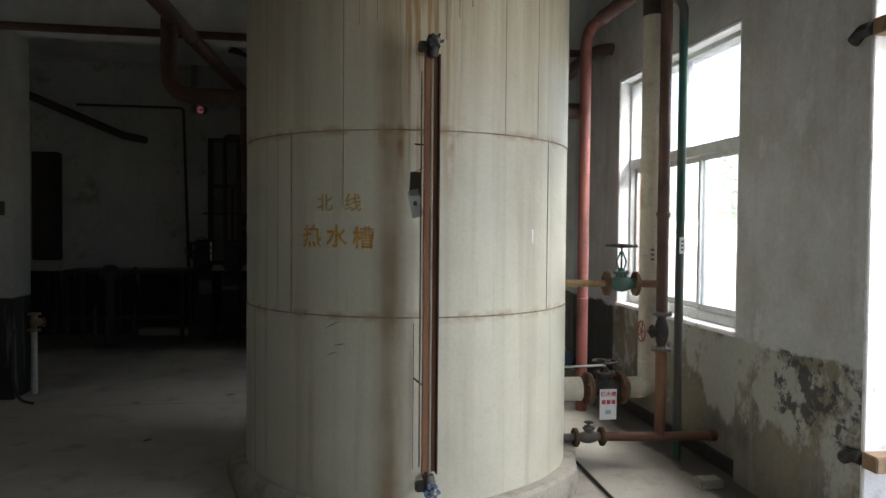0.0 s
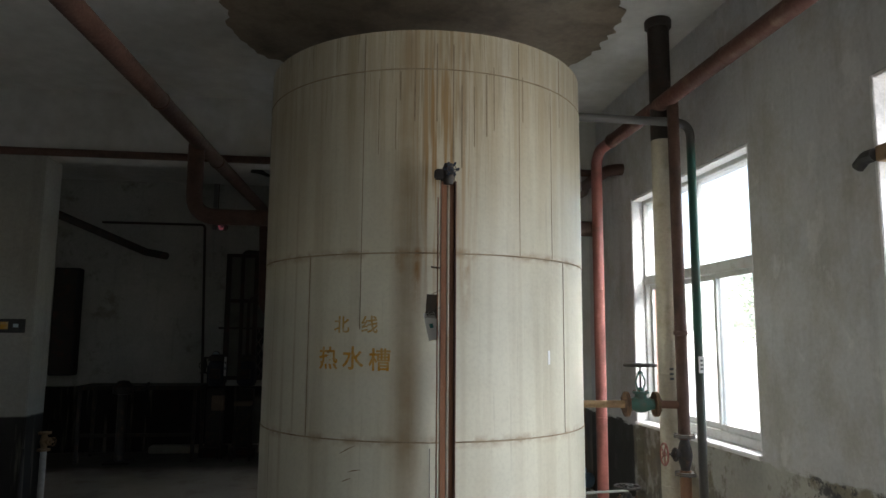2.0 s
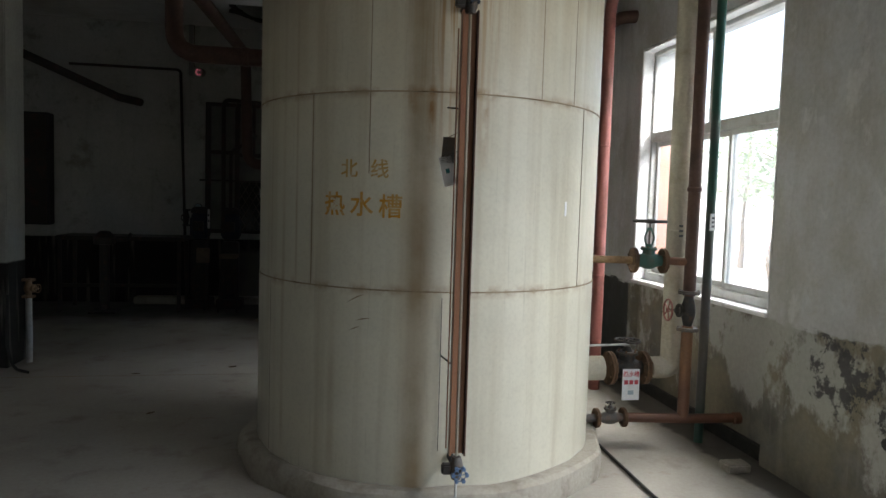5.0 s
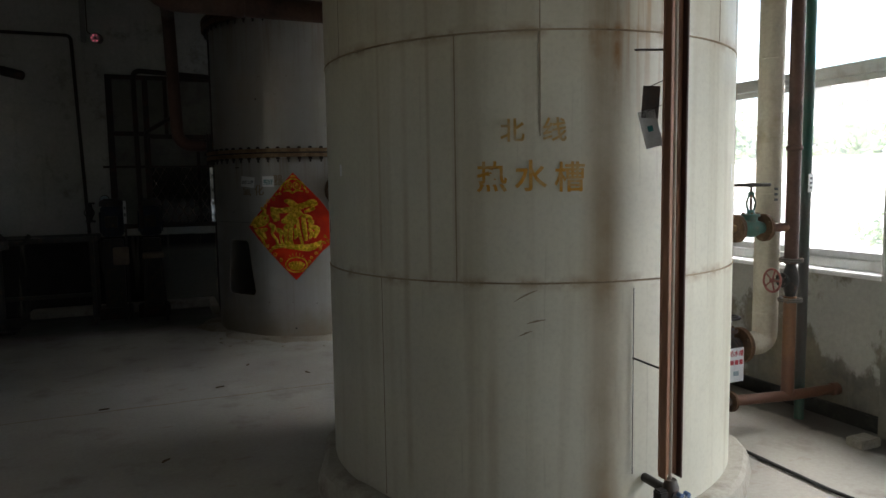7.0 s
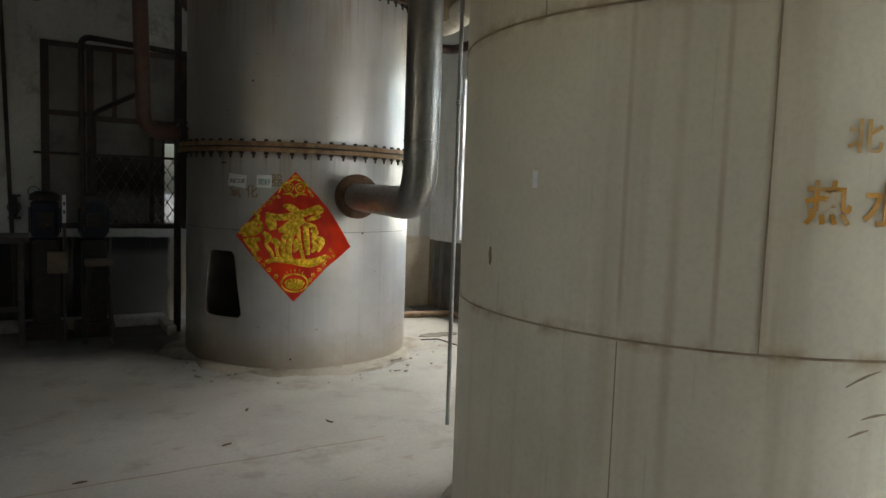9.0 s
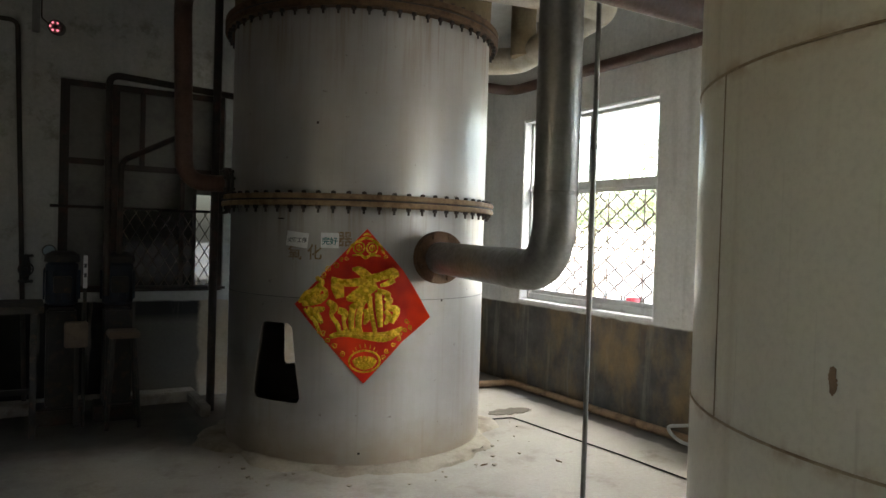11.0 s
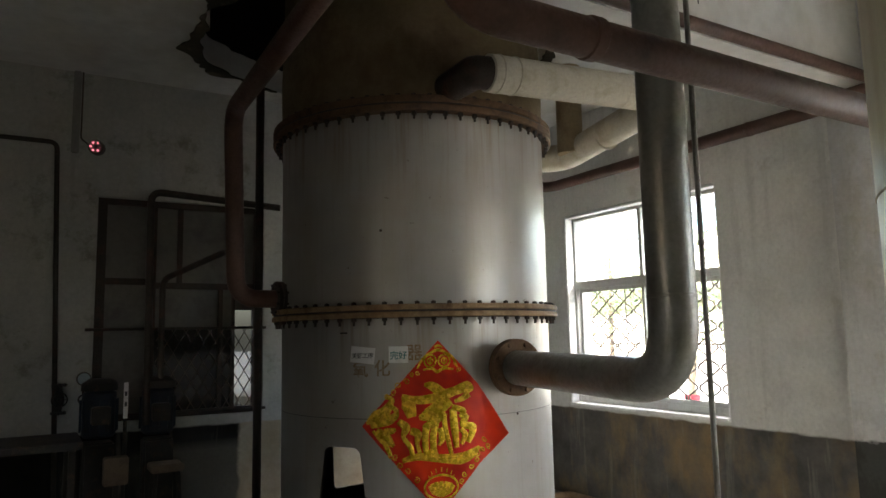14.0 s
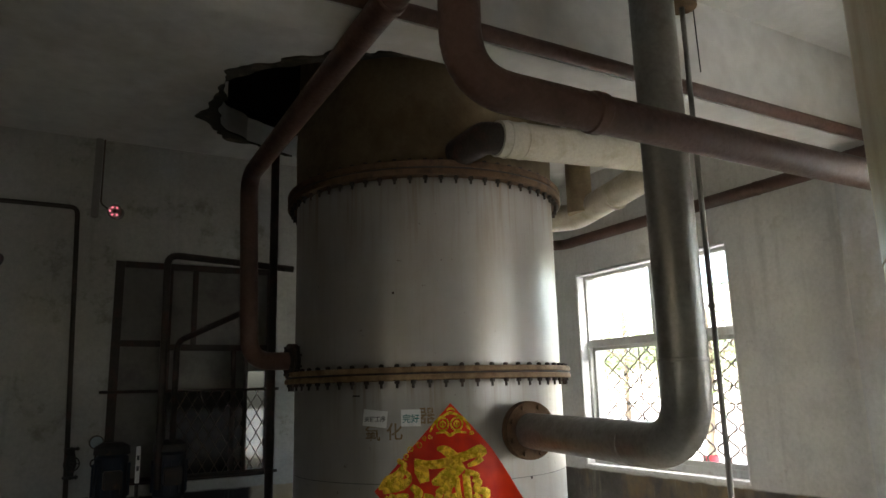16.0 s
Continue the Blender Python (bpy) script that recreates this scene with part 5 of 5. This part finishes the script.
def poster_bm(n=26):
    bm = bmesh.new()
    grid = {}
    for k in (0, 1):
        for i in range(n + 1):
            for j in range(n + 1):
                a, b = i / n, j / n
                x, y = HALF * (a - b) * 0.93, HALF * (a + b - 1)
                grid[k, i, j] = curl(bm.verts.new((x, y, 0.0012 * k + 0.0035 * noise.noise(Vector((x * 7, y * 7, 0))))))
    for i in range(n):
        for j in range(n):
            q = ((i, j), (i + 1, j), (i + 1, j + 1), (i, j + 1))
            bm.faces.new([grid[1, a, b] for a, b in q])
            bm.faces.new([grid[0, a, b] for a, b in q[::-1]])
    for i in range(n):
        for j in (0, n):
            bm.faces.new((grid[0, i, j], grid[0, i + 1, j], grid[1, i + 1, j], grid[1, i, j]))
            bm.faces.new((grid[0, j, i], grid[0, j, i + 1], grid[1, j, i + 1], grid[1, j, i]))
    return bm


part("paper", wrap(poster_bm(), C2, R2 + 0.006, PD, PZ), POSTER, ps)


def ribbon(points, widths, z=0.006, bm=None):
    """A raised brush stroke: a line of points with a width at each, rounded on top."""
    bm = bm or bmesh.new()
    pts = [Vector((x, y, 0)) for x, y in points]
    fine, ws = [], []
    for i in range(len(pts) - 1):
        p0, p1, p2, p3 = pts[max(i - 1, 0)], pts[i], pts[i + 1], pts[min(i + 2, len(pts) - 1)]
        for k in range(5):
            t = k / 5
            fine.append(0.5 * (2 * p1 + (p2 - p0) * t + (2 * p0 - 5 * p1 + 4 * p2 - p3) * t * t + (3 * p1 - p0 - 3 * p2 + p3) * t ** 3))
            ws.append(widths[i] + (widths[i + 1] - widths[i]) * t)
    fine.append(pts[-1])
    ws.append(widths[-1])
    rows = []
    for i, p in enumerate(fine):
        d = (fine[min(i + 1, len(fine) - 1)] - fine[max(i - 1, 0)]).normalized()
        s = Vector((-d.y, d.x, 0)) * ws[i] / 2
        rows.append([bm.verts.new(p + s * f + Vector((0, 0, z * h))) for f, h in ((-1, 0.3), (-0.7, 0.85), (0, 1), (0.7, 0.85), (1, 0.3))])
    for a, b in zip(rows, rows[1:]):
        for k in range(4):
            bm.faces.new((a[k], a[k + 1], b[k + 1], b[k]))
    return bm


TURN = radians(7.6)  # the paper's middle faces a little aside of where its drawing was taken


def on_paper(x, y):
    """From the drawing's units to the flat paper."""
    x = x - 458 - (y - 449) * 0.019
    return ((math.asin(x * 0.001125 / R2 + math.sin(TURN)) - TURN) * R2, (449 - y) * 0.001155)


def stroke(points, widths, name="gold_stroke", high=0.007, lift=0.007):
    """One raised gold brush stroke on the paper."""
    bm = ribbon([on_paper(*p) for p in points], [w * 0.00114 for w in widths], high)
    for v in bm.verts:
        curl(v)
    return part(name, wrap(bm, C2, R2 + lift, PD, PZ), GOLD, ps)


# the large joined character: roof, wings, body, legs and boat-shaped base
stroke([(380, 248), (425, 258), (482, 305)], [16, 48, 56])
stroke([(490, 305), (410, 318), (335, 322), (268, 296)], [56, 46, 40, 10])
stroke([(272, 296), (300, 345), (318, 405)], [14, 74, 46])
stroke([(470, 305), (535, 284), (600, 266), (622, 290)], [56, 44, 60, 34])
stroke([(610, 300), (575, 322), (535, 335)], [36, 30, 14])
stroke([(510, 325), (450, 365), (400, 395), (355, 410)], [54, 74, 64, 20])
stroke([(480, 380), (425, 430), (375, 460)], [50, 50, 22], high=0.009)
stroke([(395, 440), (385, 510), (392, 585)], [34, 34, 28])
stroke([(440, 430), (425, 510), (430, 585)], [34, 36, 30])
stroke([(478, 395), (492, 480), (520, 592)], [30, 26, 22], high=0.009)
stroke([(462, 460), (472, 510), (455, 545)], [30, 36, 12])
stroke([(525, 370), (535, 460), (546, 560)], [36, 42, 26])
stroke([(520, 360), (560, 372), (585, 385), (560, 410)], [26, 30, 24, 14], high=0.009)
stroke([(560, 400), (592, 415), (575, 450), (632, 468), (605, 538)], [24, 38, 28, 44, 26])
stroke([(565, 470), (590, 500), (570, 545)], [22, 34, 18], high=0.009)
stroke([(250, 424), (288, 455), (276, 500), (312, 550), (326, 604)], [28, 46, 22, 26, 22])
stroke([(312, 472), (348, 486), (346, 535), (366, 596)], [34, 42, 20, 24])
stroke([(395, 590), (430, 560), (445, 590)], [18, 20, 16])
stroke([(272, 616), (350, 596), (470, 608), (565, 614), (628, 592), (664, 562)], [22, 36, 42, 58, 46, 12])
stroke([(300, 606), (400, 600), (500, 606), (600, 600)], [8, 10, 10, 10], high=0.011)

# two coins in a cloud at the upper corner
for cx in (410, 482):
    for r, w in ((30, 9), (14, 7)):
        stroke([(cx + r * math.cos(k * 0.7), 132 + r * math.sin(k * 0.7)) for k in range(10)], [w] * 10, "gold_coin", 0.005)
    stroke([(cx, 112), (cx, 152)], [7, 7], "gold_coin", 0.005)
stroke([(345, 168), (372, 120), (412, 92), (450, 78), (490, 92), (528, 120), (550, 165)], [8, 14, 12, 16, 12, 14, 8], "gold_cloud", 0.005)
stroke([(375, 175), (420, 170), (447, 186), (480, 170), (530, 176)], [8, 14, 16, 14, 8], "gold_cloud", 0.005)
stroke([(430, 66), (450, 56), (472, 66)], [6, 14, 6], "gold_cloud", 0.005)

# a fish in the loose scrollwork of one side corner
stroke([(88, 436), (135, 398), (190, 372), (214, 330)], [14, 54, 46, 20], "gold_fish")
stroke([(110, 448), (160, 430), (205, 415), (244, 395)], [24, 46, 52, 26], "gold_fish", 0.009)
stroke([(140, 470), (180, 490), (205, 520), (228, 545)], [30, 48, 40, 16], "gold_fish")
stroke([(180, 470), (215, 470), (238, 462)], [26, 34, 12], "gold_fish", 0.009)
stroke([(160, 505), (190, 545), (212, 590)], [14, 26, 18], "gold_fish")
stroke([(186, 300), (215, 320), (196, 352), (150, 380)], [16, 30, 34, 22], "gold_fish", 0.006)
stroke([(215, 350), (238, 372), (246, 405)], [18, 26, 14], "gold_fish", 0.006)
stroke([(120, 470), (150, 500), (172, 530)], [14, 26, 14], "gold_fish", 0.006)
for k in range(5):
    stroke([(178 + 6 * k, 488 + 3 * k), (196 + 8 * k, 520 + 5 * k)], [7, 5], "gold_fin", 0.011)


def curls(places, r, w):
    """Small gold scrolls at places of the drawing."""
    for n, (x, y) in enumerate(places):
        pts = []
        for k in range(10):
            t, q = 1.1 * n + k * 0.85, r * (1 - 0.085 * k)
            pts.append((x + q * math.cos(t), y + q * math.sin(t)))
        stroke(pts, [w] * 10, "gold_scroll", 0.0055)


curls([(192, 302), (226, 282), (248, 250), (290, 232)], 17, 5.5)
curls([(176, 396), (230, 396), (206, 350), (120, 440)], 15, 6)
curls([(212, 590), (236, 596), (262, 638), (300, 666), (344, 708)], 16, 5.5)
curls([(690, 520), (712, 548), (682, 575), (655, 600), (648, 626), (620, 655), (585, 690), (572, 722)], 14, 5.5)
curls([(345, 190), (318, 196), (560, 180), (540, 150)], 12, 5)

# lotus medallion under its rays
stroke([(468 + 84 * math.cos(k * 0.42), 745 + 58 * math.sin(k * 0.42)) for k in range(16)], [11] * 16, "gold_ring", 0.005)
for k in range(7):
    t = math.pi * (k + 0.5) / 7
    stroke([(468 - 62 * math.cos(t), 742 - 26 * math.sin(t)), (468 - 40 * math.cos(t), 772 - 20 * math.sin(t)), (468, 790)], [20, 24, 6], "gold_petal", 0.005)
    stroke([(468 - 60 * math.cos(t), 706 - 34 * math.sin(t)), (468 - 68 * math.cos(t), 700 - 50 * math.sin(t))], [6, 4], "gold_ray", 0.004)

for deg, w, tilt, words, n in ((-138.2, 0.152, -6, "关键工序", 0), (-125.0, 0.114, 0, "完好", 1)):
    cd = thing("status_card", (*C2, 1.36), "white card with green print stuck on the column" if n else "grey-white card with dark print stuck on the column", "card")
    bm = plate(w, 0.095, 0.002, 6, 2)
    bmesh.ops.rotate(bm, cent=(0, 0, 0), matrix=Matrix.Rotation(radians(tilt), 3, "Z"), verts=bm.verts)
    part("card", wrap(bm, C2, R2 + 0.006, deg, 1.43), WHITE, cd)
    part("lettering", wrap(text_bm(words, 0.05 if n else 0.034, 0.0005), C2, R2 + 0.009, deg, 1.427), GREENINK if n else DARKINK, cd)
for words, deg, z in (("氧", -139.3, 1.35), ("化", -131.0, 1.355), ("器", -119.5, 1.44)):
    part("lettering", wrap(text_bm(words, 0.1, 0.0005), C2, R2 + 0.001, deg, z), BROWNINK, t2, "brown brushed character " + words)
part("scratch", wrap(plate(0.05, 0.009, 0.001, 3, 1), C2, R2, -146, 1.56), DARKPIPE, t2)
for deg, z in ((-131, 2.16), (-78, 1.055), (-112, 0.1)):
    part("spot", wrap(plate(0.014, 0.014, 0.002, 1, 1), C2, R2, deg, z), DARKPIPE, t2)

# ---- floor of the far bay ----
pipe("skirting_pipe", [(1.55, 9.2, 0.04), (2.2, 9.1, 0.04), (2.215, 6.5, 0.04), (2.15, 6.2, 0.04)], 0.034, RUST, "rusty pipe along the foot of the wall", 0.08, 12)
pipe("floor_cable", [(1.18, 8.13, 0.008), (1.475, 8.085, 0.008), (1.57, 6.98, 0.008), (1.62, 5.6, 0.008)], 0.006, RUBBER, "thin black cable on the floor beside the column", 0.05, 6)
solid("damp_patch", prism(ragged(1.6, 8.28, [0.2, 0.12, 0.07, 0.12, 0.22, 0.11, 0.08, 0.12], 60, 0.012, 5), 0.0005, 0.004), painted("damp_mud", (0.12, 0.1, 0.075), (0.2, 0.17, 0.13), 0.7, 9), "dried mud stain on the floor", "stain")
mo = thing("small_pump", (2.03, 6.2, 0), "small blue motor pump with a pale hose by the wall", "pump")
part("base", box((1.96, 6.1, 0.0), (2.17, 6.34, 0.16), 0.01), CONCRETE, mo)
part("motor", rod((2.1, 6.12, 0.265), (1.99, 6.34, 0.265), 0.065, 20, bevel=0.016), PUMPBLUE, mo)
part("end_cap", rod((1.99, 6.34, 0.265), (1.975, 6.37, 0.265), 0.05, 20, bevel=0.01), HOSE, mo, "pale blue-grey end cap")
part("motor_box", box((2.02, 6.16, 0.32), (2.08, 6.23, 0.37), 0.01), PUMPBLUE, mo)
part("foot", box((2.0, 6.14, 0.16), (2.1, 6.31, 0.205), 0.006), GREYIRON, mo)
pipe("pump_hose", [(2.0, 6.3, 0.25), (1.93, 6.6, 0.26), (1.88, 6.85, 0.2), (1.95, 6.8, 0.1), (2.0, 6.5, 0.08), (2.02, 6.38, 0.04)], 0.012, HOSE, "pale grey hose curling from the pump", 0.12, 10)
jrng = random.Random(5)
jpts = [(-5.9 + 0.2 * k, 5.84 + 0.006 * jrng.uniform(-1, 1) + 0.0035 * k) for k in range(30)]
bm = ribbon(jpts, [0.006 + 0.008 * jrng.random() for _ in jpts], 0.0022)
solid("floor_joint", bm, FAINTSEAM, "dirty joint line across the floor", "joint", "structure")
for x, y, a in ((-0.938, 6.165, 0.4), (-0.684, 6.709, 1.2), (-1.652, 5.96, 0.1), (-0.3, 6.3, 2.0), (-1.3, 4.9, 0.9), (0.6, 7.2, 0.2), (1.1, 7.05, 1.6)):
    bm = ribbon([(-0.03, 0), (0, 0.004), (0.032, -0.002)], [0.004, 0.022, 0.003], 0.006)
    bmesh.ops.transform(bm, matrix=pose(x, y, 0.002, 0, 0, math.degrees(a)), verts=bm.verts)
    ex = bmesh.ops.extrude_face_region(bm, geom=bm.faces[:])
    bmesh.ops.translate(bm, vec=(0, 0, -0.0015), verts=[v for v in ex["geom"] if isinstance(v, bmesh.types.BMVert)])
    solid("dry_leaf", bm, DRYLEAF, "dry brown leaf on the concrete floor", "leaf", group="fallen leaves")

# ---- dark north-west corner ----
pipe("wall_line", [(-3.4, NY - 0.05, 3.04), (-2.06, NY - 0.05, 3.04), (-1.97, NY - 0.05, 0.05)], 0.018, DARKPIPE, "thin dark pipe on the whitewashed wall", 0.06, 10)
valve("wall_valve", (-1.975, NY - 0.06, 1.13), (0, 0, 1), (0, -1, 0), 0.2, 0.03, BLACKIRON, BLACKIRON, BLACKIRON, 0.05, 0.03, "black valve on the wall pipe", arch=False)
pg = thing("pressure_gauge", (-1.82, NY - 0.09, 1.05), "round pressure gauge on a coiled siphon", "gauge")
part("dial_case", rod((-1.82, NY - 0.07, 1.27), (-1.82, NY - 0.12, 1.27), 0.05, 20, bevel=0.006), GREYIRON, pg)
part("dial", rod((-1.82, NY - 0.12, 1.27), (-1.82, NY - 0.122, 1.27), 0.042, 20), DIAL, pg)
part("siphon", ring_bm(0.03, 0.006, pose(-1.82, NY - 0.09, 1.12, 90), 18, 8), BLACKIRON, pg)
part("stem", rod((-1.82, NY - 0.09, 1.15), (-1.82, NY - 0.09, 1.23), 0.008, 8), BLACKIRON, pg)
part("stem", tube([(-1.82, NY, 0.95), (-1.82, NY - 0.09, 0.95), (-1.82, NY - 0.09, 1.09)], 0.008, 0.03, 8), BLACKIRON, pg)
pipe("pump_line", [(-1.445, 9.35, 0.95), (-1.455, 9.35, 2.625), (-0.98, 9.35, 2.6), (-0.5, 9.33, 2.57)], 0.026, DARKPIPE, "dark riser from the pump turning towards the standpipe", 0.08, 12)
pipe("pump_line", [(-1.36, 9.35, 1.1), (-1.36, 9.35, 1.98), (-1.02, 8.9, 2.15), (-1.04, 8.48, 2.15)], 0.022, DARKPIPE, "thin dark pipe rising to the long pipe", 0.1, 12)


def pump(x, y, label):
    """An upright motor pump on a dark frame."""
    p = thing("motor_pump", (x, y, 0), label, "pump", "pumps in the dark bay")
    part("base_frame", box((x - 0.16, y - 0.14, 0), (x + 0.16, y + 0.14, 0.12), 0.01), DARKPIPE, p)
    part("stand", box((x - 0.1, y - 0.09, 0.12), (x + 0.1, y + 0.09, 0.85), 0.015), BLACKIRON, p)
    part("motor", rod((x, y, 0.88), (x, y, 1.2), 0.11, 22, bevel=0.02), DARKBLUE, p)
    for k in range(12):
        t = 2 * math.pi * k / 12
        part("fin", box((x + 0.118 * math.cos(t) - 0.006, y + 0.118 * math.sin(t) - 0.006, 0.92), (x + 0.118 * math.cos(t) + 0.006, y + 0.118 * math.sin(t) + 0.006, 1.14)), DARKBLUE, p)
    part("fan_cover", lathe([(0, 1.27), (0.07, 1.27), (0.115, 1.24), (0.12, 1.19), (0, 1.19)], (x, y, 0.012), 22), BLACKIRON, p)
    part("terminal_box", box((x - 0.06, y - 0.19, 0.98), (x + 0.06, y - 0.1, 1.1), 0.008), BLACKIRON, p)


pump(-1.36, 9.42, "blue motor pump on a black stand")
pump(-1.74, 9.45, "blue motor pump on a black stand beside the wall pipe")
wb = thing("work_bench", (-2.3, 9.25, 0), "dark cluttered steel bench against the wall", "bench")
part("top", box((-3.3, 9.02, 0.86), (-1.86, 9.6, 0.91), 0.006), BLACKIRON, wb)
for x in (-3.26, -1.92):
    for y in (9.05, 9.56):
        part("leg", box((x - 0.02, y - 0.02, 0), (x + 0.02, y + 0.02, 0.86), 0.003), BLACKIRON, wb)
part("stretcher", box((-3.26, 9.04, 0.3), (-1.92, 9.07, 0.34), 0.003), BLACKIRON, wb)
lv = thing("level_stick", (-1.6, 9.2, 0.9), "white marked gauge strip on a thin post", "gauge")
part("post", rod((-1.6, 9.2, 0), (-1.6, 9.2, 1.02), 0.012, 8), BLACKIRON, lv)
part("strip", box((-1.614, 9.192, 1.02), (-1.586, 9.2, 1.26), 0.002), WHITE, lv)
for z in (1.1, 1.17):
    part("mark", box((-1.608, 9.19, z), (-1.592, 9.1918, z + 0.03)), DARKINK, lv)
bx = thing("switch_box", (-1.65, 9.15, 0.6), "worn brown switch box on a post", "box")
part("case", box((-1.73, 9.1, 0.6), (-1.58, 9.2, 0.78), 0.008), WOOD, bx)
part("post", box((-1.66, 9.2, 0), (-1.63, 9.23, 0.75), 0.003), BLACKIRON, bx)
st = thing("stool", (-1.34, 9.15, 0), "small dark stool with splayed legs", "stool")
part("seat", box((-1.45, 9.03, 0.66), (-1.24, 9.24, 0.71), 0.008), WOOD, st)
for dx in (-1, 1):
    for dy in (-1, 1):
        part("leg", rod((-1.345 + dx * 0.07, 9.135 + dy * 0.07, 0.66), (-1.345 + dx * 0.11, 9.135 + dy * 0.11, 0), 0.014, 8), BLACKIRON, st)
part("rung", rod((-1.45, 9.04, 0.2), (-1.24, 9.04, 0.2), 0.009, 8), BLACKIRON, st)
pipe("camera_cable", [(-1.9, NY - 0.012, CZ), (-1.9, NY - 0.012, 3.1), (-1.8, NY - 0.02, 3.02)], 0.006, WIRE, "grey cable running down the wall to the security camera", 0.04, 8)
cm = thing("security_camera", (-1.785, NY - 0.04, 3.01), "small round security camera with glowing infrared dots", "camera")
part("bracket", rod((-1.785, NY, 3.01), (-1.785, NY - 0.1, 3.01), 0.02, 10), GREYIRON, cm)
part("housing", rod((-1.785, NY - 0.1, 3.01), (-1.81, NY - 0.2, 3.0), 0.055, 20, bevel=0.01), GREYIRON, cm)
for k in range(6):
    t = 2 * math.pi * k / 6
    c = Vector((-1.811 + 0.033 * math.cos(t), NY - 0.201, 3.0 + 0.033 * math.sin(t)))
    part("led", rod(c, c + Vector((-0.001, -0.006, 0)), 0.008, 8), LED, cm)
part("lens", rod((-1.81, NY - 0.2, 3.0), (-1.812, NY - 0.208, 2.999), 0.014, 12), RUBBER, cm)
solid("ceiling_bracket", box((-1.965, NY - 0.035, 2.98), (-1.912, NY, CZ), 0.006), WALL_DIM, "plaster covered conduit by the camera", "conduit")

# things on and behind the pillar
sg = thing("exit_sign", (-2.88, 6.19, 1.59), "small dark sign with a yellow mark on the pillar", "sign")
part("plate", box((-3.02, 6.185, 1.53), (-2.73, 6.199, 1.645), 0.003), BLACKPAINT, sg)
part("mark", box((-2.92, 6.182, 1.56), (-2.86, 6.1848, 1.62)), YELLOW, sg)
part("mark", box((-2.82, 6.182, 1.575), (-2.78, 6.1848, 1.605)), DIAL, sg)
valve("hydrant_tap", (-2.6, 6.42, 0.62), (0, 0, 1), (1, -0.3, 0), 0.14, 0.03, RUST, RUST, RUST, 0.035, 0.02, "small rusty tap at the pillar", arch=False)
pipe("hydrant_pipe", [(-2.6, 6.42, 0.0), (-2.6, 6.42, 0.55)], 0.025, HOSE, "pale pipe rising beside the pillar", 0.1, 12)
pipe("black_hose", [(-2.66, 6.17, 0.6), (-2.66, 6.15, 0.2), (-2.6, 6.1, 0.02), (-2.45, 6.0, 0.015)], 0.012, RUBBER, "black hose hanging down the pillar", 0.15, 8)
cb = thing("wall_cabinet", (-2.35, NY - 0.12, 1.0), "narrow dark cabinet on the wall behind the pillar", "cabinet")
part("case", box((-3.9, NY - 0.2, 1.0), (-3.6, NY, 2.4), 0.01), BLACKPAINT, cb)
part("door", box((-3.88, NY - 0.215, 1.02), (-3.62, NY - 0.2, 2.38), 0.005), DARKPIPE, cb)
pipe("slanting_pipe", [(-3.9, 8.6, 3.1), (-2.75, 9.6, 2.62), (-2.55, NY - 0.02, 2.6)], 0.05, DARKPIPE, "dark slanting pipe before the back wall", 0.1, 14)
sp = thing("standing_pump", (-2.75, 9.0, 0), "tall dark hand pump standing on the floor", "pump")
part("column", rod((-2.75, 9.0, 0.03), (-2.75, 9.0, 0.82), 0.055, 16, bevel=0.01), BLACKIRON, sp)
part("head", lathe([(0, 0.98), (0.06, 0.97), (0.12, 0.9), (0.12, 0.82), (0, 0.8)], (-2.75, 9.0, 0.0), 18), BLACKIRON, sp)
part("spout", tube([(-2.75, 9.0, 0.87), (-2.5, 9.0, 0.87), (-2.45, 9.0, 0.95)], 0.022, 0.05, 10), BLACKIRON, sp)
part("base", box((-2.9, 8.86, 0), (-2.6, 9.14, 0.03), 0.006), BLACKIRON, sp)

mrng = random.Random(31)
for k in range(34):
    t = radians(mrng.uniform(-165, -15))
    r = mrng.uniform(1.0, 1.32)
    s = mrng.uniform(0.004, 0.016)
    x, y = C2[0] + r * math.cos(t), C2[1] + r * math.sin(t)
    bm = prism(ragged(x, y, [s, s * 0.7, s * 1.2, s * 0.8, s, s * 0.6], 14, s * 0.12, k), 0.0, s * mrng.uniform(0.3, 0.6) + 0.002)
    solid("cement_crumb", bm, MUD, "crumb of broken cement on the floor", "rubble", group="crumbs round the column")
